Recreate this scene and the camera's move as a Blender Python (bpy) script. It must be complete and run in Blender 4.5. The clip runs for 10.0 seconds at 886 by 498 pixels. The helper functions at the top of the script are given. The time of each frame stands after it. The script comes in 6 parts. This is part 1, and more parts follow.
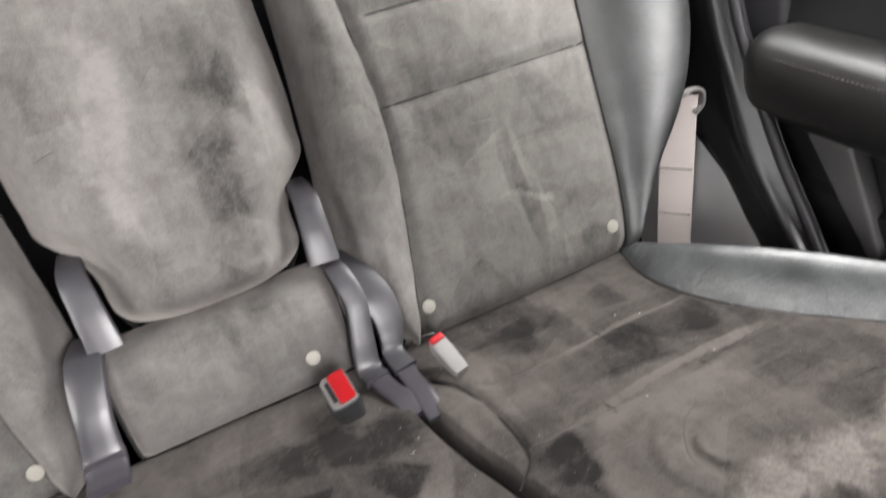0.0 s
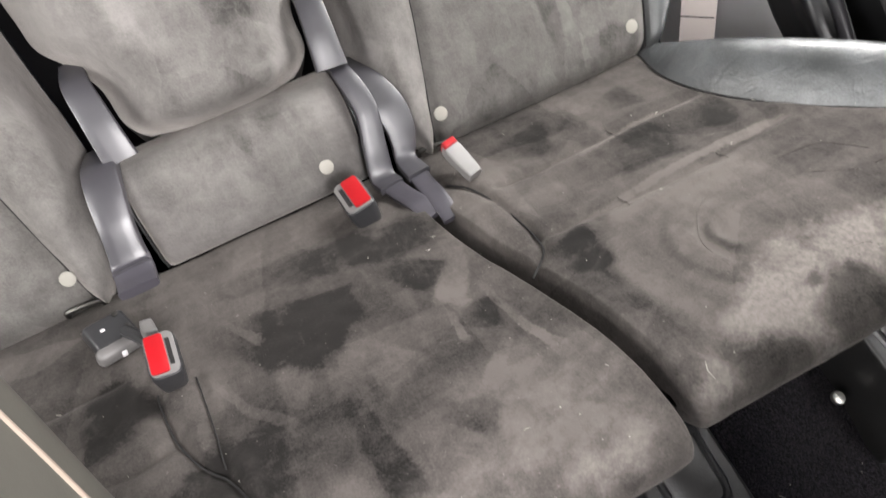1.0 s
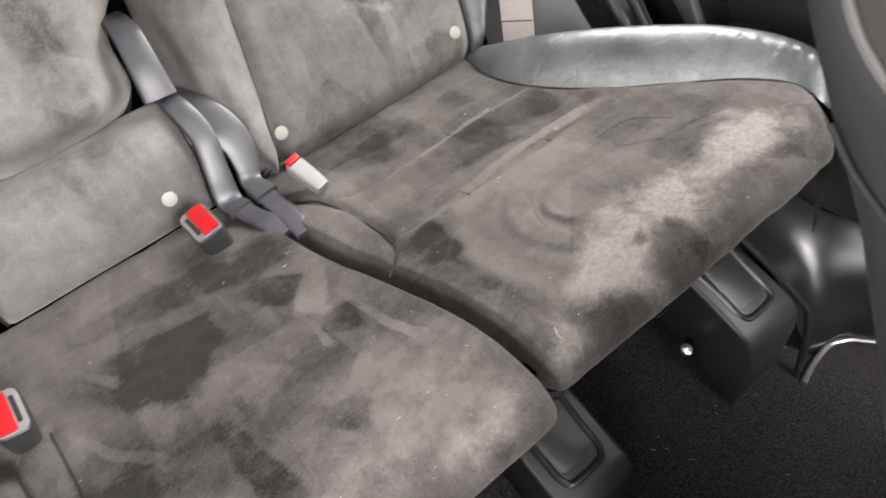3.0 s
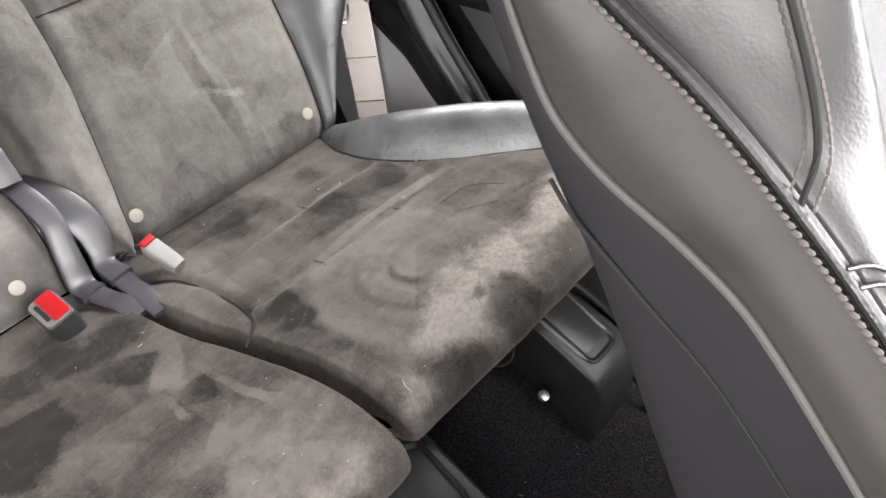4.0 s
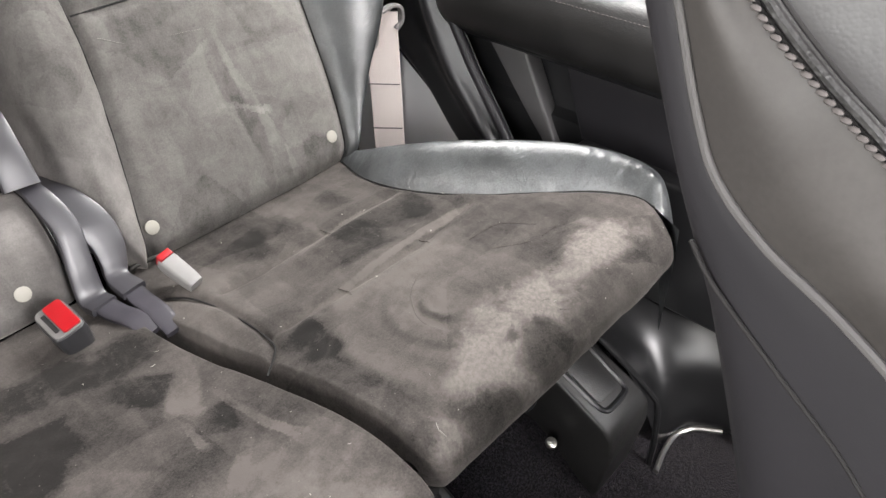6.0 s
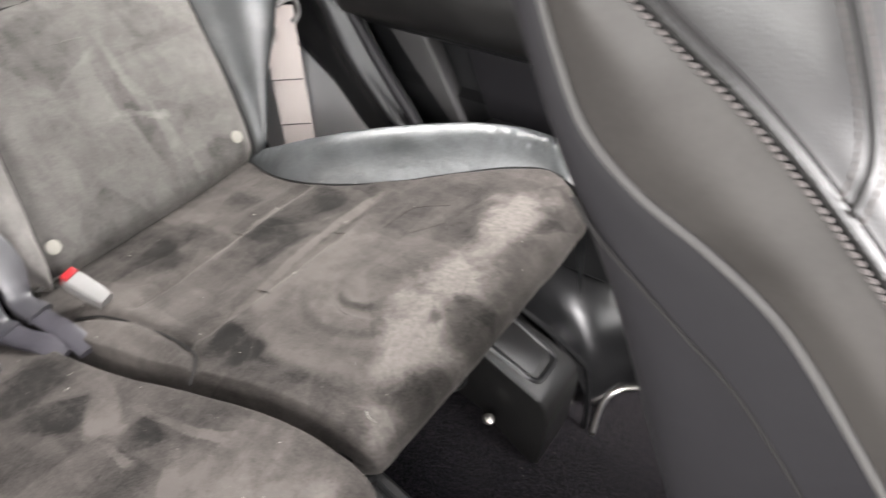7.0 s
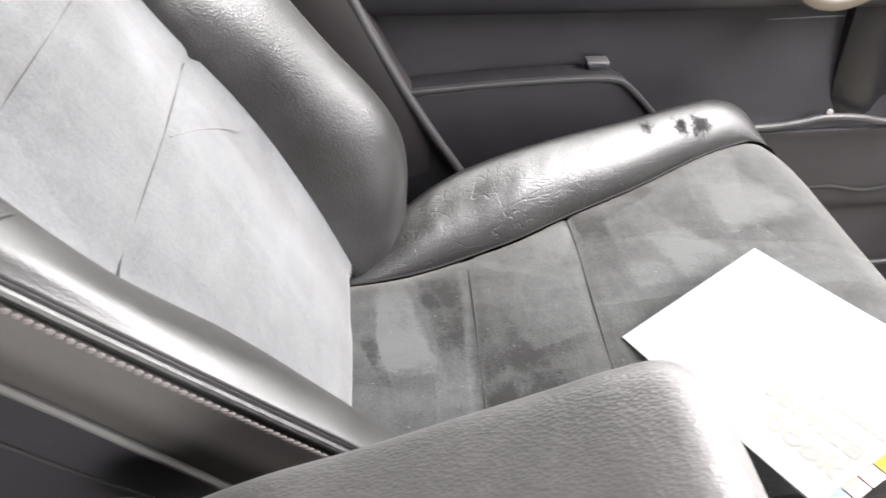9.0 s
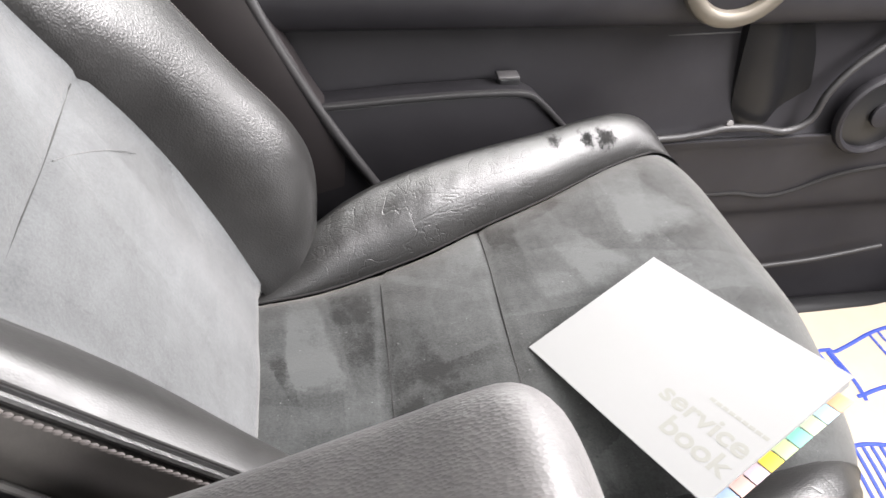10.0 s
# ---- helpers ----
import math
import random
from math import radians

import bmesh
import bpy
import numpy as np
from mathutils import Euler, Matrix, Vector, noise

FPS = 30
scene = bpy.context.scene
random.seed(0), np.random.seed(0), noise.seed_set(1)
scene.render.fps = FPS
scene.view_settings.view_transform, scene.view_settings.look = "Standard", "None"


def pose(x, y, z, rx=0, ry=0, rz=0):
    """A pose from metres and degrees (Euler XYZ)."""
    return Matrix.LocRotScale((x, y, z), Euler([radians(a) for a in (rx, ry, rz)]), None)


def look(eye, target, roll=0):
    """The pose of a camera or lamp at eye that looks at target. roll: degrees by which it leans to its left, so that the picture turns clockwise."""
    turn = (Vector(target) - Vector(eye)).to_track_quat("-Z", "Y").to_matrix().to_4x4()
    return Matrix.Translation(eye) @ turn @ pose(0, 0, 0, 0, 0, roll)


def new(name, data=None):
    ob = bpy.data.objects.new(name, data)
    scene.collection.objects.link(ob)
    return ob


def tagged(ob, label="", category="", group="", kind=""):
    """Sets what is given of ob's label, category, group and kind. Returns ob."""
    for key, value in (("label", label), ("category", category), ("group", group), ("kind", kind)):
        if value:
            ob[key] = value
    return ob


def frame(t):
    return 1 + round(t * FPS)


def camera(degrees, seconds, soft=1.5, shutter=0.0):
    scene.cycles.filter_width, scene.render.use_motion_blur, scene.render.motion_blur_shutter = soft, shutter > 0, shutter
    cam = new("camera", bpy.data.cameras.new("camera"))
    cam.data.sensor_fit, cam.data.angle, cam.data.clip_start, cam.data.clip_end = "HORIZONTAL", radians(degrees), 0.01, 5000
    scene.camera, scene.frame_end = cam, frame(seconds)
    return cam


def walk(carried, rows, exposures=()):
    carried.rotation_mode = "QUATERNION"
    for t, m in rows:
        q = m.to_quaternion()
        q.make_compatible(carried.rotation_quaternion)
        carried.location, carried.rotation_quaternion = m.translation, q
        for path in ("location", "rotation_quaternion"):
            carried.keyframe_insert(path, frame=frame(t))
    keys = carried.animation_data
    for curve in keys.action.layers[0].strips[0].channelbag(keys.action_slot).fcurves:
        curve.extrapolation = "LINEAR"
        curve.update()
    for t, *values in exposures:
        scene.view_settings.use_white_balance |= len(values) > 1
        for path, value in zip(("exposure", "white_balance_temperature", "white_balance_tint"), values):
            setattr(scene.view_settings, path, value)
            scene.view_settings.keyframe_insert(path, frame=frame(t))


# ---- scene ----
cam = camera(64.11, 10.0, shutter=0.4)
ROWS = [
    (0.0, 0.0155, -0.6242, 0.9039, 56.15, 8.59, -26.38),
    (0.5, -0.0029, -0.6374, 0.8763, 49.76, 9.94, -25.02),
    (1.0, 0.0017, -0.6474, 0.8625, 44.07, 10.62, -26.28),
    (1.5, -0.0021, -0.6606, 0.8571, 41.31, 10.35, -28.60),
    (2.0, 0.0031, -0.6675, 0.8521, 40.68, 10.25, -30.68),
    (2.2, -0.0019, -0.6648, 0.8543, 40.61, 9.63, -32.51),
    (3.3, 0.0077, -0.6926, 0.8547, 45.77, 8.37, -42.25),
    (3.5, 0.0074, -0.7026, 0.8641, 46.88, 7.28, -44.72),
    (4.0, 0.0098, -0.7371, 0.8724, 48.69, 5.95, -48.34),
    (4.5, -0.0036, -0.7284, 0.8760, 50.59, 4.57, -49.30),
    (5.0, -0.0147, -0.7292, 0.8783, 51.67, 2.48, -48.66),
    (5.2, -0.0193, -0.7174, 0.8821, 51.87, 1.80, -47.91),
    (6.3, -0.0165, -0.6746, 0.8641, 50.79, 0.81, -47.40),
    (6.5, -0.0135, -0.6769, 0.8612, 50.77, 1.05, -48.84),
    (7.0, -0.0120, -0.6932, 0.8662, 50.17, 2.08, -55.25),
    (7.2, -0.0047, -0.7187, 0.8717, 50.03, 2.08, -60.19),
    (7.4, -0.0013, -0.7453, 0.8698, 49.86, 2.07, -64.05),
    (7.5, -0.0025, -0.7571, 0.8707, 49.57, 1.62, -66.34),
    (7.8, 0.0130, -0.7811, 0.8621, 48.69, 0.83, -72.88),
    (8.0, 0.0279, -0.7964, 0.8543, 47.67, 0.54, -77.22),
    (8.2, 0.0367, -0.8290, 0.8550, 46.85, -0.20, -78.90),
    (8.5, 0.0469, -0.8332, 0.8451, 47.08, -0.58, -89.52),
    (9.0, 0.0403, -0.8496, 0.8462, 46.81, -1.96, -96.20),
    (9.5, 0.0402, -0.8652, 0.8502, 47.04, -3.05, -99.97),
    (10.0, 0.0376, -0.8742, 0.8556, 47.65, -4.34, -100.69),
]
EXPOSURES = [(0.0, 0.31), (1.0, 0.58), (2.0, 0.76), (3.5, 0.76), (4.5, 0.52), (5.2, 0.52), (6.5, 0.70), (7.0, 0.76), (7.5, 0.67), (8.0, 0.58), (8.5, 0.52), (9.0, 0.35), (9.5, 0.20), (10.0, 0.05)]
walk(cam, [(t, pose(x, y, z, rx, ry, rz)) for t, x, y, z, rx, ry, rz in ROWS], EXPOSURES)

# ---- world and daylight ----
world = bpy.data.worlds.new("sky")
scene.world = world
world.use_nodes = True
wn = world.node_tree.nodes
sky = wn.new("ShaderNodeTexSky")
sky.sky_type, sky.sun_disc = "NISHITA", False
sky.sun_elevation, sky.sun_rotation = radians(36), radians(270)
wn["Background"].inputs[1].default_value = 0.06
world.node_tree.links.new(sky.outputs[0], wn["Background"].inputs[0])


def window_light(name, eye, target, w, h, watts, colour=(1, 0.98, 0.96)):
    data = bpy.data.lights.new(name, "AREA")
    data.shape, data.size, data.size_y, data.energy, data.color = "RECTANGLE", w, h, watts, colour
    ob = new(name, data)
    ob.matrix_world = look(eye, target)
    return tagged(ob, kind="structure")


sun = new("sun", bpy.data.lights.new("sun", "SUN"))
sun.data.energy, sun.data.angle, sun.data.color = 0.5, radians(15), (1, 0.97, 0.93)
sun.matrix_world = look((-3.0, -1.0, 2.4), (0.2, -0.9, 0.4))
window_light("windscreen_light", (0.33, -1.86, 1.16), (0.28, -0.6, 0.5), 0.86, 0.56, 59, (1, 0.962, 0.965))
window_light("driver_opening_light", (-0.86, -0.85, 0.96), (0.6, -0.25, 0.5), 0.9, 0.5, 15.5)
window_light("passenger_window_light", (0.80, -1.10, 0.94), (0.3, -0.9, 0.4), 0.8, 0.36, 12)
window_light("rear_left_window_light", (0.78, 0.0, 0.96), (0.2, 0.0, 0.44), 0.62, 0.36, 14)
window_light("rear_right_window_light", (-0.80, -0.32, 0.94), (0.5, 0.0, 0.45), 0.7, 0.36, 5)


# ---- materials ----
def material(name, colour, rough=0.5, metal=0.0, spec=0.5, sheen=0.0, coat=0.0):
    m = bpy.data.materials.new(name)
    m.use_nodes = True
    b = m.node_tree.nodes["Principled BSDF"]
    b.inputs["Base Color"].default_value = (*colour, 1)
    b.inputs["Roughness"].default_value = rough
    b.inputs["Metallic"].default_value = metal
    b.inputs["Specular IOR Level"].default_value = spec
    b.inputs["Sheen Weight"].default_value = sheen
    b.inputs["Sheen Roughness"].default_value = 0.45
    b.inputs["Sheen Tint"].default_value = (1.0, 0.92, 0.86, 1)
    b.inputs["Coat Weight"].default_value = coat
    return m


class Net:
    """Short hand for the nodes of one material."""

    def __init__(self, m):
        self.m, self.t = m, m.node_tree
        self.b = self.t.nodes["Principled BSDF"]
        self.co = self.t.nodes.new("ShaderNodeTexCoord").outputs["Object"]

    def wire(self, a, b):
        self.t.links.new(a, b)

    def mapped(self, scale=(1, 1, 1), loc=(0, 0, 0), rot=(0, 0, 0)):
        n = self.t.nodes.new("ShaderNodeMapping")
        n.inputs["Scale"].default_value, n.inputs["Location"].default_value, n.inputs["Rotation"].default_value = scale, loc, rot
        self.wire(self.co, n.inputs["Vector"])
        return n.outputs[0]

    def noise(self, scale, detail=3, rough=0.55, dist=0.0, vec=None):
        n = self.t.nodes.new("ShaderNodeTexNoise")
        for k, v in (("Scale", scale), ("Detail", detail), ("Roughness", rough), ("Distortion", dist)):
            n.inputs[k].default_value = v
        self.wire(vec or self.co, n.inputs["Vector"])
        return n.outputs["Fac"]

    def voronoi(self, scale, vec=None, feature="F1", out="Distance", rnd=1.0):
        n = self.t.nodes.new("ShaderNodeTexVoronoi")
        n.feature = feature
        n.inputs["Scale"].default_value = scale
        n.inputs["Randomness"].default_value = rnd
        self.wire(vec or self.co, n.inputs["Vector"])
        return n.outputs[out]

    def ramp(self, fac, a, b, low=0.0, high=1.0):
        n = self.t.nodes.new("ShaderNodeMapRange")
        n.interpolation_type = "SMOOTHSTEP"
        for k, v in zip(("From Min", "From Max", "To Min", "To Max"), (a, b, low, high)):
            n.inputs[k].default_value = v
        self.wire(fac, n.inputs["Value"])
        return n.outputs[0]

    def math(self, op, a, b):
        n = self.t.nodes.new("ShaderNodeMath")
        n.operation = op
        if op == "MULTIPLY_ADD":
            n.inputs[2].default_value = 0.78
        for i, v in enumerate((a, b)):
            if isinstance(v, (int, float)):
                n.inputs[i].default_value = v
            else:
                self.wire(v, n.inputs[i])
        return n.outputs[0]

    def mix(self, fac, a, b):
        n = self.t.nodes.new("ShaderNodeMix")
        n.data_type = "RGBA"
        if isinstance(fac, (int, float)):
            n.inputs["Factor"].default_value = fac
        else:
            self.wire(fac, n.inputs["Factor"])
        for k, v in ((6, a), (7, b)):
            if isinstance(v, tuple):
                n.inputs[k].default_value = (*v, 1)
            else:
                self.wire(v, n.inputs[k])
        return n.outputs[2]

    def axis(self, which, vec=None):
        n = self.t.nodes.new("ShaderNodeSeparateXYZ")
        self.wire(vec or self.co, n.inputs[0])
        return n.outputs[which]

    def bump(self, height, strength=0.3, dist=0.001, normal=None):
        n = self.t.nodes.new("ShaderNodeBump")
        n.inputs["Strength"].default_value, n.inputs["Distance"].default_value = strength, dist
        self.wire(height, n.inputs["Height"])
        if normal:
            self.wire(normal, n.inputs["Normal"])
        return n.outputs[0]

    def colour(self, v):
        self.wire(v, self.b.inputs["Base Color"])

    def set(self, key, v):
        self.wire(v, self.b.inputs[key])


# brush marks in the nap, worn places and broad tone bands: x, y, half length, half width, turn, strength
STROKES_CENTRE = [
    (-0.044, -0.184, 0.070, 0.047, -0.58, -0.62),
    # dark band before the roll, nap and the seat back's shade in one tone
    (0.013, -0.108, 0.143, 0.033, -0.29, -0.35),
    (0.088, -0.188, 0.039, 0.022, -0.84, -0.45),
    (0.120, -0.280, 0.022, 0.018, -0.33, -0.42),
    (-0.004, -0.351, 0.052, 0.015, -1.46, -0.42),
    (0.068, -0.370, 0.021, 0.016, -0.77, -0.40),
    (-0.116, -0.324, 0.037, 0.020, -1.14, -0.35),
    (0.124, -0.220, 0.041, 0.016, -2.09, 0.50),
    (0.145, -0.290, 0.058, 0.005, -1.36, 0.42),
    (0.120, -0.326, 0.038, 0.007, -2.32, 0.34),
    (0.096, -0.278, 0.025, 0.005, -1.53, 0.34),
    (-0.071, -0.160, 0.028, 0.005, -1.13, 0.40),
    (-0.088, -0.249, 0.062, 0.006, -1.06, 0.30),
    (0.032, -0.281, 0.032, 0.020, -1.23, 0.30),
    (-0.050, -0.365, 0.034, 0.024, -1.35, 0.34),
    # broad lighter front half of the centre cushion
    (0.030, -0.385, 0.130, 0.050, 0.10, 0.28),
    (0.108, -0.420, 0.068, 0.020, -0.21, 0.26),
    (-0.085, -0.262, 0.135, 0.036, -1.84, -0.34),
    (-0.215, -0.200, 0.050, 0.040, 0.60, -0.40),
    (-0.165, -0.215, 0.040, 0.016, -1.20, 0.22),
    (-0.150, -0.330, 0.050, 0.040, 0.30, -0.30),
]
STROKES_LEFT = [
    (0.345, -0.322, 0.098, 0.086, 0.6, 0.20),
    (0.322, -0.171, 0.072, 0.035, -0.07, -0.50),
    (0.221, -0.268, 0.032, 0.031, -0.05, -0.50),
    (0.449, -0.173, 0.030, 0.026, -0.17, -0.36),
    (0.274, -0.080, 0.033, 0.030, -0.12, -0.30),
    (0.499, -0.350, 0.039, 0.031, -0.60, -0.24),
    (0.467, -0.378, 0.026, 0.010, -0.06, -0.24),
    (0.369, -0.136, 0.097, 0.006, 0.02, 0.44),
    (0.363, -0.228, 0.144, 0.006, 0.03, 0.44),
    (0.398, -0.262, 0.059, 0.021, 0.04, 0.26),
    (0.398, -0.248, 0.024, 0.018, -0.06, 0.22),
    (0.535, -0.350, 0.027, 0.007, -0.38, 0.32),
    (0.212, -0.097, 0.027, 0.024, -0.11, 0.22),
    (0.332, -0.105, 0.020, 0.034, 0.10, -0.26),
    (0.405, -0.080, 0.024, 0.026, 0.05, -0.30),
    (0.245, -0.175, 0.030, 0.022, 0.10, 0.20),
]
# rings rubbed into the nap: x, y, radius, width, strength, from angle, to angle
RINGS_LEFT = [
    (0.352, -0.326, 0.104, 0.010, 0.30, 1.9, 4.6),
    (0.352, -0.326, 0.119, 0.007, -0.22, 2.2, 4.4),
    (0.352, -0.326, 0.066, 0.004, -0.30, 2.2, 4.5),
    (0.354, -0.328, 0.032, 0.004, -0.55, 2.4, 4.2),
    (0.354, -0.328, 0.041, 0.003, 0.24, 2.4, 4.2),
]
WEAR_REAR = [
    (0.302, -0.400, 0.063, 0.020, 0.27, 1.0),
    (0.396, -0.388, 0.042, 0.024, -0.35, 1.0),
    (0.485, -0.392, 0.065, 0.021, 0.10, 0.95),
    (0.232, -0.434, 0.023, 0.012, 0.29, 0.6),
    (0.314, -0.413, 0.034, 0.020, -0.42, 0.9),
    (0.120, -0.445, 0.056, 0.010, -0.04, 0.30),
    (0.000, -0.425, 0.160, 0.034, 0.05, 0.34),
    (-0.095, -0.400, 0.020, 0.060, 0.30, 0.26),
    (0.560, -0.385, 0.040, 0.014, -0.45, 0.5),
]
HOLES_REAR = [
    (0.355, -0.407, 0.011, 0.0065, 0.04, 0.9),
    (0.388, -0.411, 0.008, 0.0075, 0.12, 0.9),
    (0.372, -0.413, 0.004, 0.004, -0.40, 0.6),
]
STROKES_BACK = [
    (0.373, 0.048, 0.022, 0.013, -1.45, -0.34),
    (0.386, 0.012, 0.022, 0.014, 1.69, -0.36),
    (0.379, 0.027, 0.040, 0.002, -0.07, 0.35),
    (0.432, -0.007, 0.060, 0.010, -0.05, -0.35),
    (0.399, 0.112, 0.085, 0.024, -0.01, 0.25),
    (0.250, 0.080, 0.021, 0.015, 0.59, 0.25),
    (0.170, 0.011, 0.022, 0.022, -0.92, -0.30),
    (0.096, 0.116, 0.017, 0.015, -2.02, -0.34),
    (0.040, 0.099, 0.041, 0.047, -0.32, -0.24),
    (0.016, 0.066, 0.055, 0.032, -0.27, -0.24),
    (-0.049, 0.110, 0.035, 0.040, -0.59, 0.35),
    (0.108, 0.094, 0.038, 0.022, 0.32, 0.45),
    (0.192, 0.000, 0.029, 0.015, 0.76, 0.20),
]
STROKES_FRONT = [
    (0.425, -0.868, 0.058, 0.020, 3.20, 0.75),
    (0.405, -0.909, 0.060, 0.017, 0.05, -0.55),
    (0.375, -0.850, 0.030, 0.006, 0.30, -0.40),
    (0.380, -0.950, 0.060, 0.032, 3.30, -0.50),
    (0.500, -1.012, 0.034, 0.020, -0.20, 0.40),
    (0.470, -0.980, 0.045, 0.006, 1.10, 0.20),
    (0.500, -1.060, 0.050, 0.016, 0.10, -0.35),
    (0.485, -1.118, 0.045, 0.024, -2.60, 0.45),
    (0.556, -1.098, 0.026, 0.018, -0.82, -0.45),
    (0.540, -1.200, 0.050, 0.036, -2.90, 0.50),
    (0.442, -1.100, 0.029, 0.014, 1.43, 0.30),
]


def suede(name, dark, light, pale, sheen=0.35, strokes=(), wear=(), holes=(), rings=(), grain=1.0, brushed=0.85, patchy=1.0, dust=0.35):
    """Brushed suede: fine nap, patches lying one way or the other, finger strokes, dust, worn places."""
    m = material(name, dark, 0.92, spec=0.2, sheen=sheen)
    n = Net(m)

    def colour_noise(scale, detail, vec=None):
        wv = n.t.nodes.new("ShaderNodeTexNoise")
        wv.inputs["Scale"].default_value, wv.inputs["Detail"].default_value = scale, detail
        n.wire(vec or n.co, wv.inputs["Vector"])
        return wv.outputs["Color"]

    def shifted(vec, by, amount):
        """Coordinates pushed about by a noise, so that what is drawn in them gets wavy or furry edges."""
        half = n.t.nodes.new("ShaderNodeVectorMath")
        half.operation = "SUBTRACT"
        n.wire(by, half.inputs[0])
        half.inputs[1].default_value = (0.5, 0.5, 0.5)
        ws = n.t.nodes.new("ShaderNodeVectorMath")
        ws.operation = "SCALE"
        ws.inputs["Scale"].default_value = amount
        n.wire(half.outputs[0], ws.inputs[0])
        add = n.t.nodes.new("ShaderNodeVectorMath")
        add.operation = "ADD"
        n.wire(vec, add.inputs[0])
        n.wire(ws.outputs[0], add.inputs[1])
        return add.outputs[0]

    furry = shifted(shifted(n.co, colour_noise(14, 3), 0.020), colour_noise(330, 2), 0.006)
    ragged = n.math("SUBTRACT", n.noise(30, 5, 0.7, 0.6), 0.5)
    fade = n.ramp(n.noise(24, 4, 0.65, 0.4), 0.28, 0.58, 0.45, 1.15)

    def marks(rows, soft, wild):
        total = None
        wobbled = n.math("MULTIPLY", ragged, wild)
        for x, y, a, b, turn, k in rows:
            mp = n.t.nodes.new("ShaderNodeMapping")
            mp.vector_type = "TEXTURE"
            mp.inputs["Location"].default_value, mp.inputs["Rotation"].default_value, mp.inputs["Scale"].default_value = (x, y, 0), (0, 0, turn), (a, b, 1000)
            n.wire(furry, mp.inputs["Vector"])
            px, py = n.axis(0, mp.outputs[0]), n.axis(1, mp.outputs[0])
            py = n.math("DIVIDE", py, n.math("MAXIMUM", n.math("MULTIPLY_ADD", px, 0.34), 0.25))
            px, py = n.math("POWER", n.math("ABSOLUTE", px, 0.0), 5.0), n.math("POWER", n.math("ABSOLUTE", py, 0.0), 5.0)
            d = n.math("ADD", n.math("POWER", n.math("ADD", px, py), 0.2), wobbled)
            v = n.math("MULTIPLY", n.math("MULTIPLY", n.ramp(d, 1.0 + soft, 1.0 - soft), n.ramp(n.axis(0, mp.outputs[0]), -1.1, 0.7, 0.15, 1.15)), k)
            total = n.math("ADD", total, v) if total else v
        return n.math("MULTIPLY", total, fade)

    def ring_marks(rows):
        total = None
        for x, y, r, w, k, a0, a1 in rows:
            mp = n.t.nodes.new("ShaderNodeMapping")
            mp.inputs["Location"].default_value = (-x, -y, 0)
            n.wire(shifted(n.co, colour_noise(9, 3), 0.03), mp.inputs["Vector"])
            px, py = n.axis(0, mp.outputs[0]), n.axis(1, mp.outputs[0])
            far = n.math("SQRT", n.math("ADD", n.math("MULTIPLY", px, px), n.math("MULTIPLY", py, py)), 0.0)
            off = n.math("ABSOLUTE", n.math("ADD", n.math("SUBTRACT", far, r), n.math("MULTIPLY", ragged, 0.008)), 0.0)
            turn = n.math("ARCTAN2", py, px)
            turn = n.math("ADD", turn, n.math("MULTIPLY", n.math("LESS_THAN", turn, 0.0), 2 * math.pi))
            arc = n.math("MULTIPLY", n.ramp(turn, a0 - 0.5, a0 + 0.5), n.ramp(turn, a1 + 0.5, a1 - 0.5))
            v = n.math("MULTIPLY", n.math("MULTIPLY", n.ramp(off, 2.2 * w, 0.0), arc), k)
            total = n.math("ADD", total, v) if total else v
        return n.math("MULTIPLY", total, fade)

    def lay(f, what, k):
        return n.math("ADD", f, n.math("MULTIPLY", n.math("SUBTRACT", what, 0.5), k))

    def turned(vec, scale, rot):
        mp = n.t.nodes.new("ShaderNodeMapping")
        mp.inputs["Scale"].default_value, mp.inputs["Rotation"].default_value = scale, (0, 0, rot)
        n.wire(vec, mp.inputs["Vector"])
        return mp.outputs[0]

    fine = n.noise(560, 3, 0.75)
    mid = n.noise(34, 7, 0.74, 0.4)
    f = lay(0.5, n.noise(5.5, 2.0, 0.5, 0.8), 0.75 * patchy)
    # wedges and blades of nap brushed one way or the other
    for scale, form, rot, k in ((9.0, (1.0, 0.45, 0.6), 0.55, 0.24), (17.0, (0.4, 1.0, 0.6), -0.5, 0.20), (34.0, (1.0, 0.35, 0.5), 1.0, 0.14)):
        cell = n.t.nodes.new("ShaderNodeTexVoronoi")
        cell.inputs["Scale"].default_value = scale
        n.wire(turned(furry, form, rot), cell.inputs["Vector"])
        blade = n.math("MULTIPLY", n.math("SUBTRACT", n.ramp(n.axis(0, cell.outputs["Color"]), 0.25, 0.75), 0.5), n.ramp(cell.outputs["Distance"], 0.75, 0.15, 0.3, 1.0))
        f = n.math("ADD", f, n.math("MULTIPLY", n.math("MULTIPLY", blade, fade), 1.5 * k * patchy))
    f = lay(f, mid, 0.85)
    f = lay(f, fine, 0.80 * grain)
    # long streaks and short scratches along the nap
    f = lay(f, n.noise(95, 4, 0.65, 0.3, turned(n.co, (1.0, 0.16, 0.16), 0.4)), 0.30)
    f = lay(f, n.noise(120, 3, 0.65, 0.3, turned(n.co, (0.13, 1.0, 0.3), 0.15)), 0.26)
    if strokes:
        f = n.math("ADD", f, n.math("MULTIPLY", marks(strokes, 0.22, 0.7), brushed))
    if rings:
        f = n.math("ADD", f, n.math("MULTIPLY", ring_marks(rings), brushed))
    c = n.mix(n.math("MINIMUM", n.math("MAXIMUM", f, 0.0), 1.25), dark, light)
